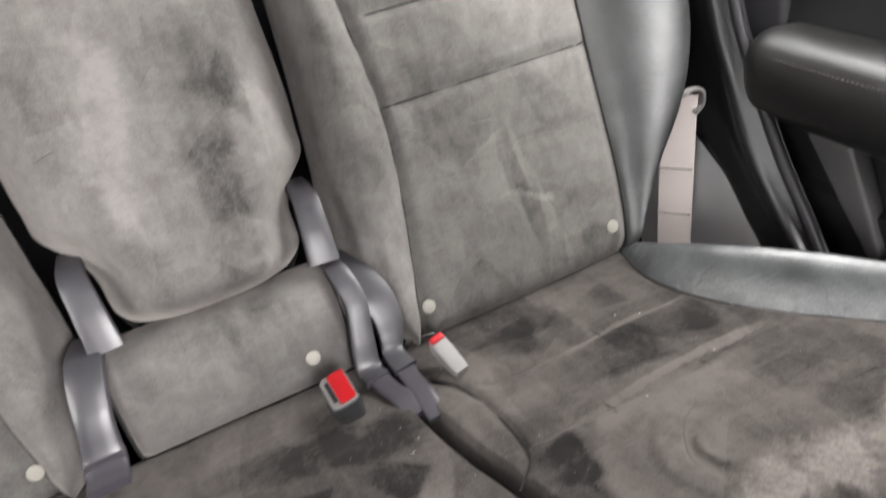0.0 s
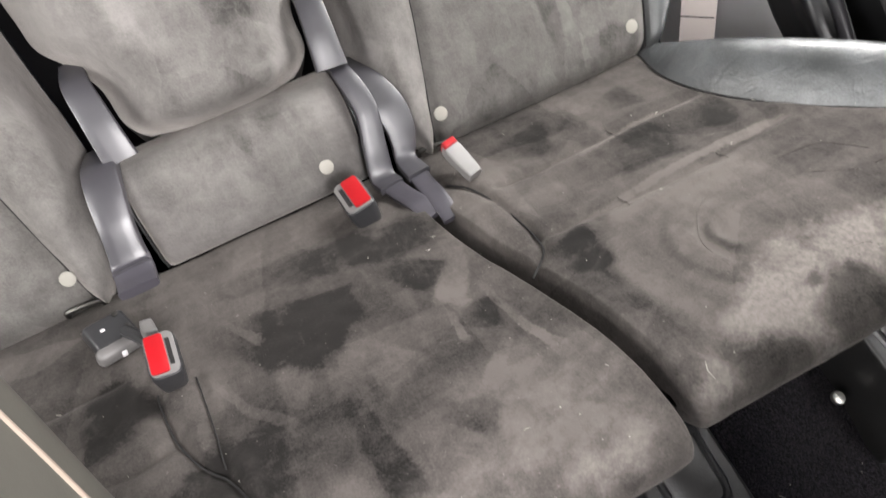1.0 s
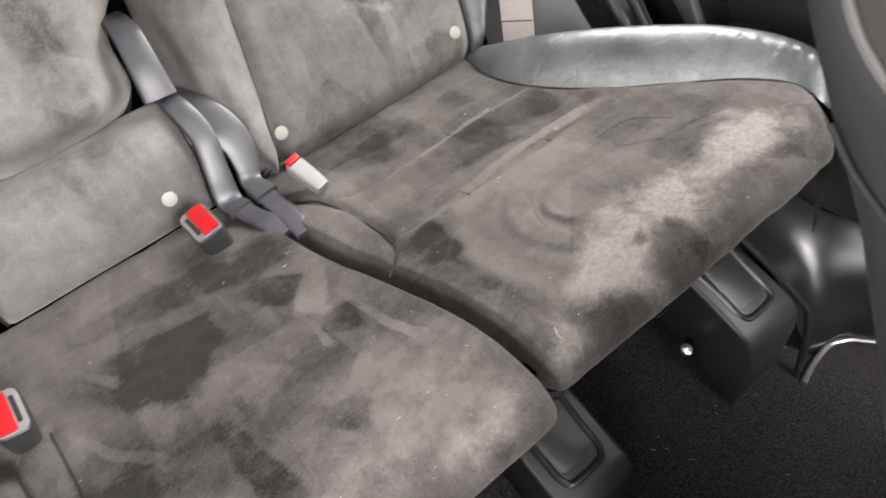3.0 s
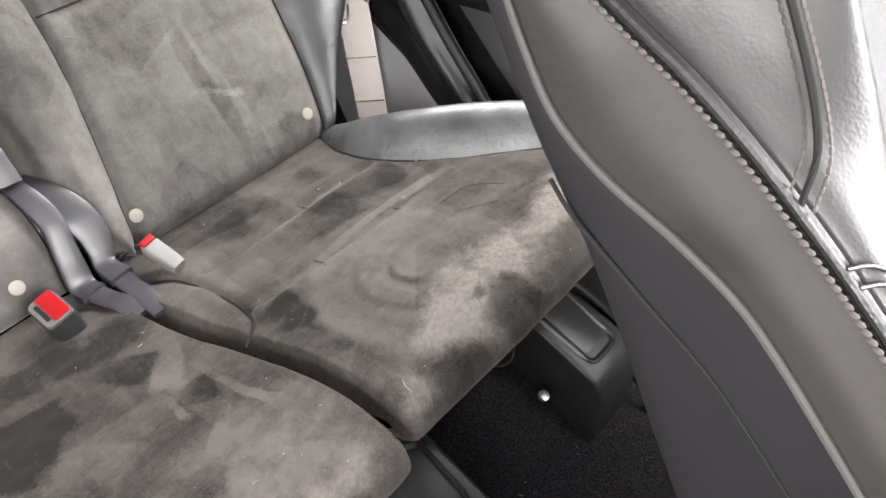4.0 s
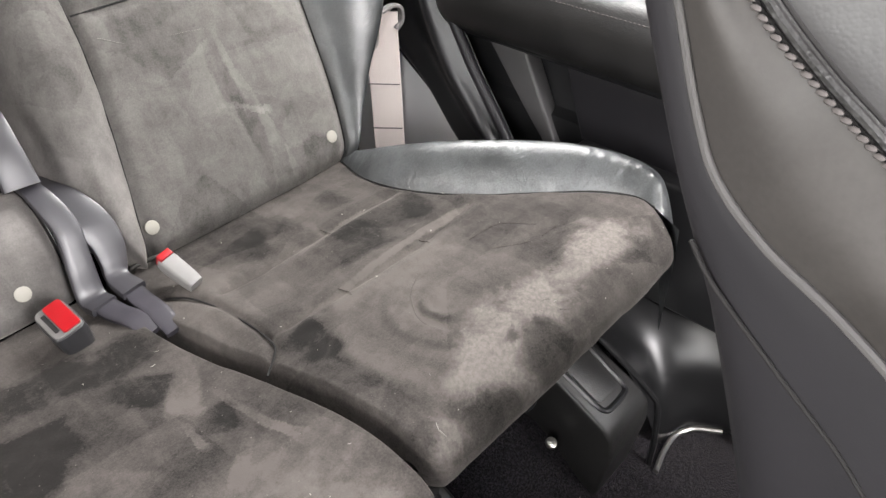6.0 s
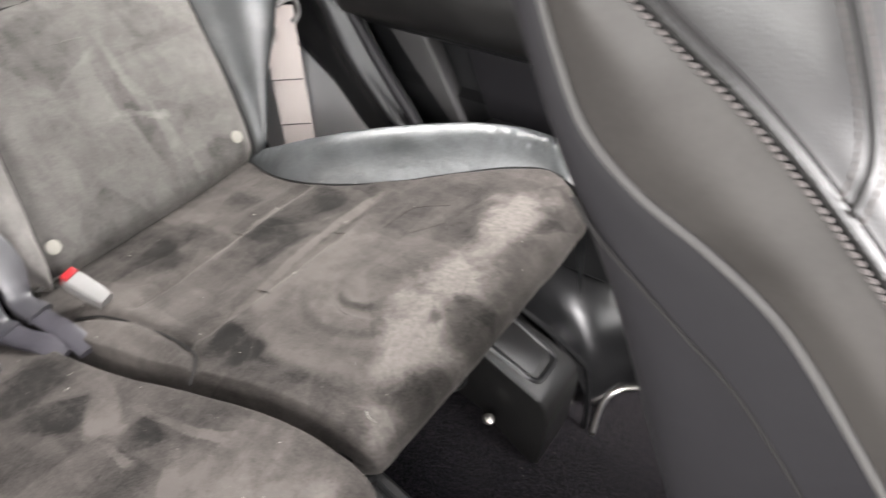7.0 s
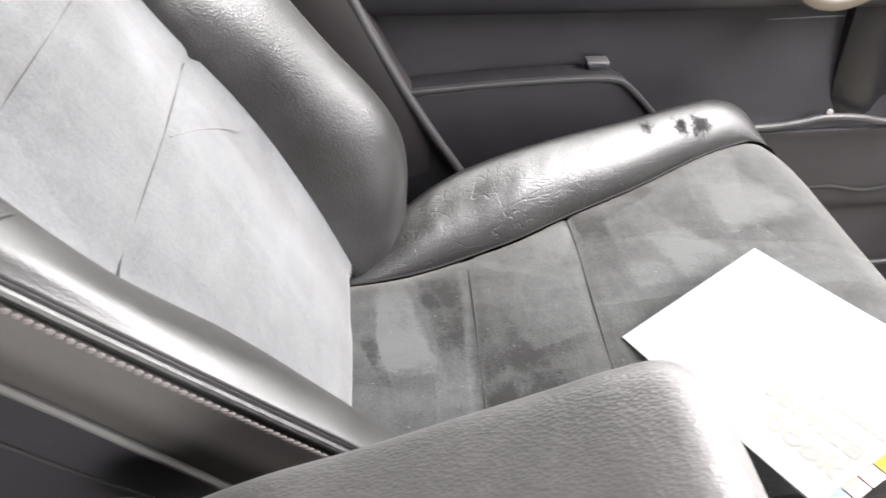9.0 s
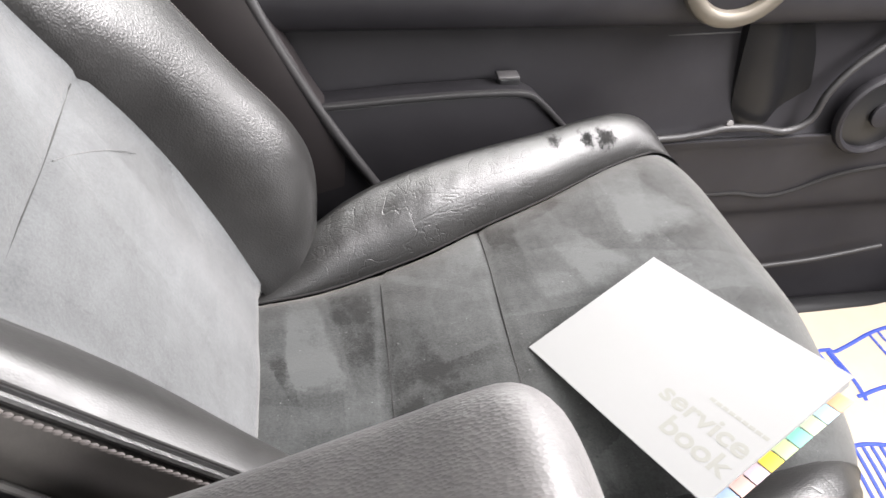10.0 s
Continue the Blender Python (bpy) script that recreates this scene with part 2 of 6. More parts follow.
    if wear:
        w = n.math("ADD", n.math("MULTIPLY", marks(wear, 1.0, 1.0), 1.25), n.math("MULTIPLY", n.math("SUBTRACT", n.noise(26, 9, 0.72, 0.8), 0.5), 1.3))
        w = n.math("MULTIPLY", n.ramp(w, 0.0, 1.15), n.ramp(n.noise(210, 5, 0.75), 0.30, 0.70, 0.40, 0.76))
        c = n.mix(w, c, pale)
    if holes:
        c = n.mix(n.math("MULTIPLY", n.ramp(marks(holes, 0.7, 2.6), 0.0, 1.0), 0.6), c, dark)
    specks = n.ramp(n.noise(330, 1, 0.5), 0.765, 0.80)
    c = n.mix(n.math("MULTIPLY", specks, dust), c, pale)
    n.colour(c)
    n.set("Normal", n.bump(fine, 0.45, 0.0006, n.bump(mid, 0.22, 0.002)))
    return m


def leather(name, dark, light, rough=0.42, grain=1900.0, crease=0.0, depth=0.16, worn=(), spec=0.5, folds=0.0):
    """Finished leather: a fine drawn grain, dull and polished places, wrinkles where it is bent."""
    m = material(name, dark, rough, spec=spec)
    n = Net(m)
    cells = n.math("ADD", n.voronoi(grain, n.mapped((1.0, 0.6, 0.6), rot=(0.3, 0.2, 0.5))), n.math("MULTIPLY", n.noise(grain * 0.4, 3, 0.6, 0.4, n.mapped((1.0, 0.45, 0.45), rot=(0.2, 0.4, 0.6))), 0.8))
    big = n.noise(9, 4, 0.6, 0.5)
    n.colour(n.mix(n.ramp(n.math("ADD", big, n.math("MULTIPLY", n.math("SUBTRACT", n.noise(grain * 0.25, 2), 0.5), 0.3)), 0.35, 0.7), dark, light))
    n.set("Roughness", n.ramp(n.noise(26, 5, 0.65), 0.2, 0.8, rough - 0.07, rough + 0.09))
    normal = n.bump(cells, depth, 0.0004)
    if folds:
        normal = n.bump(n.noise(55, 3, 0.55, 0.8, n.mapped((0.28, 1.0, 1.0), rot=(0, 0, 0.35))), folds, 0.003, normal)
    if crease:
        # drawn wrinkles running several ways, denser in some places, over long soft folds
        for scale, form, rot, w, k in ((24.0, (0.30, 1.0, 1.0), 0.75, 0.009, 0.8), (36.0, (1.0, 0.28, 1.0), 0.35, 0.010, 0.6), (70.0, (0.35, 1.0, 1.0), 0.2, 0.018, 0.5), (130.0, (0.4, 1.0, 1.0), -0.5, 0.03, 0.45)):
            drawn = n.noise(scale, 2.5, 0.5, 0.5, n.mapped(form, (scale * 0.1, 0, 0), (0, 0, rot)))
            line = n.ramp(n.math("ABSOLUTE", n.math("SUBTRACT", drawn, 0.5), 0.0), w, 0.0)
            line = n.math("MULTIPLY", line, n.ramp(n.noise(13, 2, vec=n.mapped(loc=(scale, 0, 0))), 0.40, 0.60))
            normal = n.bump(n.math("SUBTRACT", 1.0, line), crease * k, 0.0012, normal)
        normal = n.bump(n.noise(42, 2, 0.5, 0.6, n.mapped((1.0, 0.35, 1.0), rot=(0, 0, 0.5))), crease * 0.3, 0.003, normal)
    if worn:
        spot = None
        for x, y, z, r in worn:
            d = n.t.nodes.new("ShaderNodeVectorMath")
            d.operation = "DISTANCE"
            n.wire(n.co, d.inputs[0])
            d.inputs[1].default_value = (x, y, z)
            v = n.ramp(n.math("ADD", d.outputs["Value"], n.math("MULTIPLY", n.math("SUBTRACT", n.noise(85, 6, 0.75), 0.5), 3.4 * r)), 1.1 * r, 0.2 * r)
            spot = n.math("MAXIMUM", spot, v) if spot else v
        n.set("Roughness", n.math("ADD", n.math("MULTIPLY", spot, 0.3), rough - 0.02))
        n.set("Specular IOR Level", n.math("SUBTRACT", spec, n.math("MULTIPLY", spot, spec * 0.9)))
    n.set("Normal", normal)
    return m


def plastic(name, dark, light, rough=0.45, grain=1500.0, depth=0.25, metal=0.0, spec=0.5):
    m = material(name, dark, rough, metal, spec)
    n = Net(m)
    n.colour(n.mix(n.ramp(n.noise(6, 5, 0.65), 0.3, 0.75), dark, light))
    n.set("Roughness", n.ramp(n.noise(22, 4, 0.7), 0.1, 0.9, rough - 0.03, rough + 0.06))
    n.set("Normal", n.bump(n.noise(grain, 2, 0.6), depth, 0.0004))
    return m


def carpet(name, dark, light):
    m = material(name, dark, 1.0, spec=0.1, sheen=0.15)
    n = Net(m)
    f = n.noise(380, 4, 0.75)
    n.colour(n.mix(n.ramp(f, 0.40, 0.72), dark, light))
    n.set("Normal", n.bump(f, 0.9, 0.003, n.bump(n.noise(60, 3), 0.4, 0.004)))
    return m


def webbing(name, dark, light):
    m = material(name, dark, 0.75, spec=0.3, sheen=0.2)
    n = Net(m)
    w = n.t.nodes.new("ShaderNodeTexWave")
    w.inputs["Scale"].default_value = 420
    w.inputs["Distortion"].default_value = 0.4
    n.wire(n.co, w.inputs["Vector"])
    n.colour(n.mix(w.outputs["Fac"], dark, light))
    n.set("Normal", n.bump(w.outputs["Fac"], 0.4, 0.0006))
    return m


SUEDE_REAR = suede("rear_suede", (0.0095, 0.0085, 0.0079), (0.112, 0.0997, 0.0923), (0.27, 0.242, 0.225), 0.12, STROKES_CENTRE + STROKES_LEFT, WEAR_REAR, HOLES_REAR, RINGS_LEFT, brushed=1.0)
SUEDE_BACK = suede("rear_back_suede", (0.044, 0.0412, 0.0388), (0.222, 0.210, 0.1995), (0.29, 0.274, 0.26), 0.36, STROKES_BACK, grain=0.7, brushed=0.75, patchy=0.7, dust=0.15)
SUEDE_FRONT = suede("front_back_suede", (0.062, 0.064, 0.0663), (0.134, 0.1388, 0.1434), (0.22, 0.222, 0.224), 0.3, grain=1.2, patchy=1.0, dust=0.1)
# darker copy of the front suede; the cushion's dimmer light is in the colour
SUEDE_FRONT_SHADED = suede("front_suede_shaded", (0.010, 0.0106, 0.0106), (0.066, 0.069, 0.069), (0.20, 0.20, 0.20), 0.25, STROKES_FRONT, brushed=0.95, patchy=0.9)
LEATHER = leather("black_leather", (0.006, 0.0057, 0.0056), (0.0130, 0.0124, 0.0121), 0.43, 950.0, depth=0.42, spec=0.85, folds=0.05)
LEATHER_INNER = leather("satin_black_leather", (0.010, 0.0095, 0.0092), (0.016, 0.0151, 0.0148), 0.46, 1050.0, depth=0.16, spec=0.75, folds=0.04)
# smoother bolster leather, lightened in colour for the light on the flank
LEATHER_FLANK = leather("lit_brownish_leather", (0.042, 0.0384, 0.0362), (0.056, 0.0515, 0.0485), 0.55, 1500.0, depth=0.05, spec=0.4)
LEATHER_CREASED = leather("creased_leather", (0.008, 0.0078, 0.0076), (0.018, 0.0174, 0.017), 0.44, 1000.0, crease=0.36, depth=0.36, spec=0.80, worn=[(0.617, -1.188, 0.456, 0.015), (0.613, -1.165, 0.459, 0.012), (0.604, -1.125, 0.462, 0.009)])
LEATHER_GREY = leather("worn_grey_leather", (0.020, 0.0211, 0.0219), (0.048, 0.050, 0.0513), 0.37, crease=0.16, spec=1.0, folds=0.35)
# lighter copy of the grey leather, the bright slope put into its colour
LEATHER_SIDE = leather("lit_grey_leather", (0.026, 0.028, 0.0293), (0.090, 0.095, 0.0985), 0.36, crease=0.20, spec=1.0, folds=0.5)
LEATHER_ARM = leather("grained_armrest_leather", (0.100, 0.096, 0.096), (0.145, 0.139, 0.138), 0.50, 1000.0, depth=0.5, folds=0.05)
PANEL = plastic("seat_back_panel", (0.0135, 0.0126, 0.0150), (0.0185, 0.0173, 0.0205), 0.60, 900)
# lighter copy of the back panel, the driver side's light put into colour
PANEL_LIT = plastic("lit_olive_panel", (0.060, 0.057, 0.048), (0.085, 0.080, 0.068), 0.6, 500)
PIPING = plastic("grey_piping", (0.075, 0.071, 0.071), (0.10, 0.097, 0.095), 0.65, 700, spec=0.3)
TRIM_BLACK = plastic("black_trim", (0.014, 0.014, 0.015), (0.022, 0.022, 0.023), 0.30)
TRIM_GREY = plastic("dark_grey_trim", (0.0175, 0.0166, 0.019), (0.027, 0.0258, 0.029), 0.45, spec=0.32)
PILLAR = plastic("brownish_pillar_trim", (0.019, 0.0163, 0.0168), (0.026, 0.0224, 0.023), 0.42)
RUBBER = plastic("dark_grey_rubber", (0.024, 0.0232, 0.024), (0.034, 0.0328, 0.034), 0.45)
TRIM_MID = plastic("mid_grey_trim", (0.0715, 0.0689, 0.0702), (0.0975, 0.0936, 0.0949), 0.45)
TRIM_GRAINED = plastic("grained_black_trim", (0.020, 0.0193, 0.0193), (0.030, 0.029, 0.0285), 0.36, 420, 0.8)
TRIM_PALE = plastic("pale_grey_trim", (0.775, 0.75, 0.762), (0.8, 0.8, 0.8), 0.5)
BRACKET = plastic("satin_grey_bracket", (0.036, 0.034, 0.040), (0.050, 0.048, 0.055), 0.38, 1500, 0.08, spec=0.9)
METAL_DULL = plastic("dull_metal", (0.10, 0.097, 0.092), (0.14, 0.136, 0.13), 0.42, 400, 0.1, 1.0)
METAL = plastic("bright_metal", (0.58, 0.56, 0.53), (0.68, 0.66, 0.63), 0.32, 400, 0.1, 1.0)
CHAMPAGNE = plastic("champagne_ring", (0.156, 0.139, 0.114), (0.195, 0.176, 0.146), 0.4, 900, 0.15, 0.6)
CARPET = carpet("black_carpet", (0.0045, 0.004, 0.0052), (0.054, 0.049, 0.060))
BELT = webbing("beige_belt", (0.663, 0.594, 0.556), (0.75, 0.675, 0.637))
THREAD = plastic("pale_thread", (0.066, 0.058, 0.056), (0.10, 0.089, 0.086), 0.8)
SEAM = material("dark_seam", (0.012, 0.011, 0.011), 0.9)
WELT = plastic("beige_welt", (0.26, 0.205, 0.165), (0.31, 0.25, 0.205), 0.7, 600)
BUTTON = plastic("ivory_tag", (0.29, 0.277, 0.245), (0.36, 0.345, 0.30), 0.5)
RED = plastic("red_button", (0.34, 0.0045, 0.009), (0.39, 0.007, 0.012), 0.35)
BEZEL = plastic("grey_bezel", (0.14, 0.134, 0.132), (0.19, 0.183, 0.178), 0.35)
PALE_BODY = plastic("pale_buckle_plastic", (0.22, 0.212, 0.208), (0.27, 0.26, 0.256), 0.42)
BUCKLE = plastic("black_buckle", (0.026, 0.026, 0.028), (0.038, 0.038, 0.04), 0.35)
PAPER = plastic("white_paper", (0.248, 0.248, 0.2475), (0.256, 0.256, 0.2555), 0.55, 300, 0.05, spec=0.1)
PRINT = plastic("pale_grey_print", (0.221, 0.219, 0.205), (0.230, 0.228, 0.213), 0.6, spec=0.1)
MAT = plastic("cream_paper_mat", (0.36, 0.315, 0.245), (0.41, 0.36, 0.28), 0.8, 200, 0.3)
BLUE = material("blue_print", (0.03, 0.06, 0.35), 0.7)
HEADLINER = plastic("roof_lining", (0.16, 0.155, 0.15), (0.2, 0.195, 0.19), 0.95, 600)


DOOR_BLACK = plastic("gloss_black_panel", (0.006, 0.006, 0.0068), (0.009, 0.009, 0.010), 0.33)
SILL = plastic("glossy_black_sill", (0.009, 0.009, 0.0096), (0.014, 0.014, 0.0147), 0.30)


# ---- mesh helpers ----
def smooth_angle(me, limit=0.62):
    bm = bmesh.new()
    bm.from_mesh(me)
    for f in bm.faces:
        f.smooth = True
    for e in bm.edges:
        e.smooth = e.calc_face_angle(0.0) < limit
    bm.to_mesh(me)
    bm.free()


def solid(name, verts, faces, mat, parent=None, label="", sharp=True):
    me = bpy.data.meshes.new(name)
    me.from_pydata([tuple(v) for v in verts], [], faces)
    me.materials.append(mat)
    if sharp:
        smooth_angle(me)
    else:
        me.shade_smooth()
    ob = new(name, me)
    if parent:
        ob.parent = parent
        if parent.type == "EMPTY":
            ob.matrix_parent_inverse = Matrix.Translation(-parent.location)
    return tagged(ob, label)


def part(name, bm, mat, parent=None, label=""):
    me = bpy.data.meshes.new(name)
    bm.to_mesh(me)
    bm.free()
    me.materials.append(mat)
    smooth_angle(me)
    ob = new(name, me)
    if parent:
        ob.parent = parent
        if parent.type == "EMPTY":
            ob.matrix_parent_inverse = Matrix.Translation(-parent.location)
    return tagged(ob, label)


def thing(name, at, label, category, group="", kind=""):
    ob = new(name)
    ob.location = at
    ob.empty_display_size = 0.05
    return tagged(ob, label, category, group, kind)


def grid_faces(nu, nv, flip=False, wrap=False):
    out = []
    for i in range(nu - 1):
        for j in range(nv if wrap else nv - 1):
            a, b = i * nv + j, i * nv + (j + 1) % nv
            c, d = b + nv, a + nv
            out.append((a, d, c, b) if flip else (a, b, c, d))
    return out


def curve_points(pts, n):
    """n points on a smooth curve through pts (Catmull-Rom by length)."""
    p = np.array(pts, float)
    if len(p) == 2:
        return np.array([p[0] + (p[1] - p[0]) * k for k in np.linspace(0, 1, n)])
    e = np.vstack([2 * p[0] - p[1], p, 2 * p[-1] - p[-2]])
    s = np.concatenate([[0], np.cumsum(np.linalg.norm(np.diff(p, axis=0), axis=1))])
    out = []
    for q in np.linspace(0, s[-1], n):
        i = min(max(np.searchsorted(s, q) - 1, 0), len(p) - 2)
        t = (q - s[i]) / max(s[i + 1] - s[i], 1e-9)
        a, b, c, d = e[i:i + 4]
        out.append(0.5 * (2 * b + (c - a) * t + (2 * a - 5 * b + 4 * c - d) * t * t + (3 * b - a - 3 * c + d) * t ** 3))
    return np.array(out)


def lerp(x, xs, ys):
    """Smooth value at x of the table xs (rising), ys."""
    x = np.asarray(x, float)
    i = np.clip(np.searchsorted(xs, x) - 1, 0, len(xs) - 2)
    xs, ys = np.array(xs, float), np.array(ys, float)
    m = np.gradient(ys, xs)
    h = xs[i + 1] - xs[i]
    t = np.clip((x - xs[i]) / h, 0, 1)
    return (2 * t**3 - 3 * t**2 + 1) * ys[i] + (t**3 - 2 * t**2 + t) * h * m[i] + (-2 * t**3 + 3 * t**2) * ys[i + 1] + (t**3 - t**2) * h * m[i + 1]


def tube(name, pts, r, mat, parent=None, label="", n=None, sides=8, flat=1.0, axis=None, closed=False):
    """A rounded strip along a smooth path; flat squeezes it across, axis fixes its wide direction."""
    p = curve_points(pts, n or max(8, 6 * len(pts)))
    t = np.gradient(p, axis=0)
    t /= np.linalg.norm(t, axis=1, keepdims=True) + 1e-12
    a = np.tile(np.array(axis if axis is not None else (0.0, 0.0, 1.0)), (len(p), 1))
    a = a - t * (a * t).sum(1, keepdims=True)
    bad = np.linalg.norm(a, axis=1) < 1e-3
    a[bad] = np.cross(t[bad], (1.0, 0.3, 0.2))
    a /= np.linalg.norm(a, axis=1, keepdims=True)
    b = np.cross(t, a)
    rr = np.broadcast_to(np.asarray(r, float), (len(p),))
    verts = []
    for k in range(len(p)):
        for s in range(sides):
            g = 2 * math.pi * (s + 0.5) / sides
            c, d = math.cos(g), math.sin(g)
            if flat != 1.0:
                c, d = (abs(c) ** 0.45) * (1 if c > 0 else -1), (abs(d) ** 0.45) * (1 if d > 0 else -1)
            verts.append(p[k] + a[k] * c * rr[k] + b[k] * d * rr[k] * flat)
    faces = grid_faces(len(p), sides, wrap=True)
    faces += [tuple(range(sides)), tuple(reversed(range((len(p) - 1) * sides, len(p) * sides)))]
    return solid(name, verts, faces, mat, parent, label)


def block(name, size, m, mat, parent=None, label="", bevel=0.004, seg=3, taper=None):
    """A bevelled block of that size, centred, at the pose m; taper scales its top."""
    bm = bmesh.new()
    bmesh.ops.create_cube(bm, size=1.0)
    for v in bm.verts:
        if taper and v.co.z > 0:
            v.co.x *= taper[0]
            v.co.y *= taper[1]
    bmesh.ops.scale(bm, vec=size, verts=bm.verts)
    bmesh.ops.bevel(bm, geom=bm.edges[:], offset=bevel, segments=seg, profile=0.5, affect="EDGES")
    bmesh.ops.transform(bm, matrix=m, verts=bm.verts)
    return part(name, bm, mat, parent, label)


def prism(name, outline, m, depth, mat, parent=None, label="", bevel=0.002, seg=2):
    """A flat outline (x, y) pulled out by depth along its own z, edges bevelled, at the pose m."""
    bm = bmesh.new()
    vs = [bm.verts.new((x, y, 0)) for x, y in outline]
    f = bm.faces.new(vs)
    got = bmesh.ops.extrude_face_region(bm, geom=[f])
    bmesh.ops.translate(bm, vec=(0, 0, depth), verts=[v for v in got["geom"] if isinstance(v, bmesh.types.BMVert)])
    bmesh.ops.recalc_face_normals(bm, faces=bm.faces[:])
    if bevel:
        bmesh.ops.bevel(bm, geom=bm.edges[:], offset=bevel, segments=seg, profile=0.5, affect="EDGES")
    bmesh.ops.transform(bm, matrix=m, verts=bm.verts)
    return part(name, bm, mat, parent, label)


def rounded(w, h, r, n=5):
    pts = []
    for cx, cy, a in ((w / 2 - r, h / 2 - r, 0), (-w / 2 + r, h / 2 - r, 90), (-w / 2 + r, -h / 2 + r, 180), (w / 2 - r, -h / 2 + r, 270)):
        for k in range(n + 1):
            g = radians(a + 90 * k / n)
            pts.append((cx + r * math.cos(g), cy + r * math.sin(g)))
    return pts


def disc(name, centre, normal, r, thick, mat, parent=None, label="", seg=20):
    m = look(Vector(centre), Vector(centre) - Vector(normal))
    out = [(r * math.cos(2 * math.pi * k / seg), r * math.sin(2 * math.pi * k / seg)) for k in range(seg)]
    return prism(name, out, m, thick, mat, parent, label, bevel=min(thick, r) * 0.3)


def near_line(p, line):
    """Distance of points p (n, 2) to a polyline (k, 2)."""
    best = np.full(len(p), 9.0)
    for a, b in zip(line[:-1], line[1:]):
        d = b - a
        t = np.clip(((p - a) @ d) / (d @ d + 1e-12), 0, 1)
        best = np.minimum(best, np.linalg.norm(p - a - t[:, None] * d, axis=1))
    return best


def ripple(p, scale, seed=0.0):
    return np.array([noise.noise(Vector((x * scale, y * scale, z * scale + seed))) for x, y, z in p])


def stitches(name, pts, spacing, length, r, mat, parent, slant=(0, 0, 0), label=""):
    """A row of thread stitches along a path, in one mesh."""
    dense = curve_points(pts, 400)
    s = np.concatenate([[0], np.cumsum(np.linalg.norm(np.diff(dense, axis=0), axis=1))])
    verts, faces = [], []
    for q in np.arange(spacing / 2, s[-1], spacing):
        i = min(np.searchsorted(s, q), len(dense) - 2)
        c, t = np.array([np.interp(q, s, dense[:, k]) for k in range(3)]), dense[i + 1] - dense[i - 1]
        t /= np.linalg.norm(t)
        t = t + np.array(slant)
        t /= np.linalg.norm(t)
        a = np.cross(t, (0.3, 0.5, 0.8))
        a /= np.linalg.norm(a)
        b = np.cross(t, a)
        k0 = len(verts)
        for f, w in ((-0.5, 0.35), (-0.25, 1.0), (0.25, 1.0), (0.5, 0.35)):
            for g in range(5):
                an = 2 * math.pi * g / 5
                verts.append(c + t * length * f + (a * math.cos(an) + b * math.sin(an)) * r * w)
        for i2 in range(3):
            for g in range(5):
                x0, x1 = k0 + i2 * 5 + g, k0 + i2 * 5 + (g + 1) % 5
                faces.append((x0, x1, x1 + 5, x0 + 5))
        faces += [tuple(k0 + g for g in (4, 3, 2, 1, 0)), tuple(k0 + 15 + g for g in range(5))]
    return solid(name, verts, faces, mat, parent, label)


# ---- rear seat backs ----
REC = radians(24)
UP_B = np.array([0.0, math.sin(REC), math.cos(REC)])
OUT_B = np.array([0.0, -math.cos(REC), math.sin(REC)])


def on_back(x, h, v):
    """A place on the rear seat back: x across, h up its slope from the tags, v proud of it."""
    return np.array([x, 0.0, 0.395]) + UP_B * h + OUT_B * v


H_OF = lambda z: (z - 0.395) / math.cos(REC)
HS = [H_OF(z) for z in (0.355, 0.368, 0.40, 0.45, 0.505, 0.587, 0.66, 0.73, 0.95)]
X_EDGE = [0.190, 0.180, 0.160, 0.148, 0.150, 0.160, 0.168, 0.174, 0.180]
X_IN = [0.200, 0.203, 0.210, 0.221, 0.232, 0.243, 0.241, 0.234, 0.230]
X_OUT = [0.494, 0.500, 0.508, 0.515, 0.518, 0.521, 0.525, 0.527, 0.530]
X_SIDE = [0.512, 0.520, 0.543, 0.588, 0.645, 0.690, 0.697, 0.697, 0.685]
SEAMS_H = (H_OF(0.607), H_OF(0.700), H_OF(0.80))


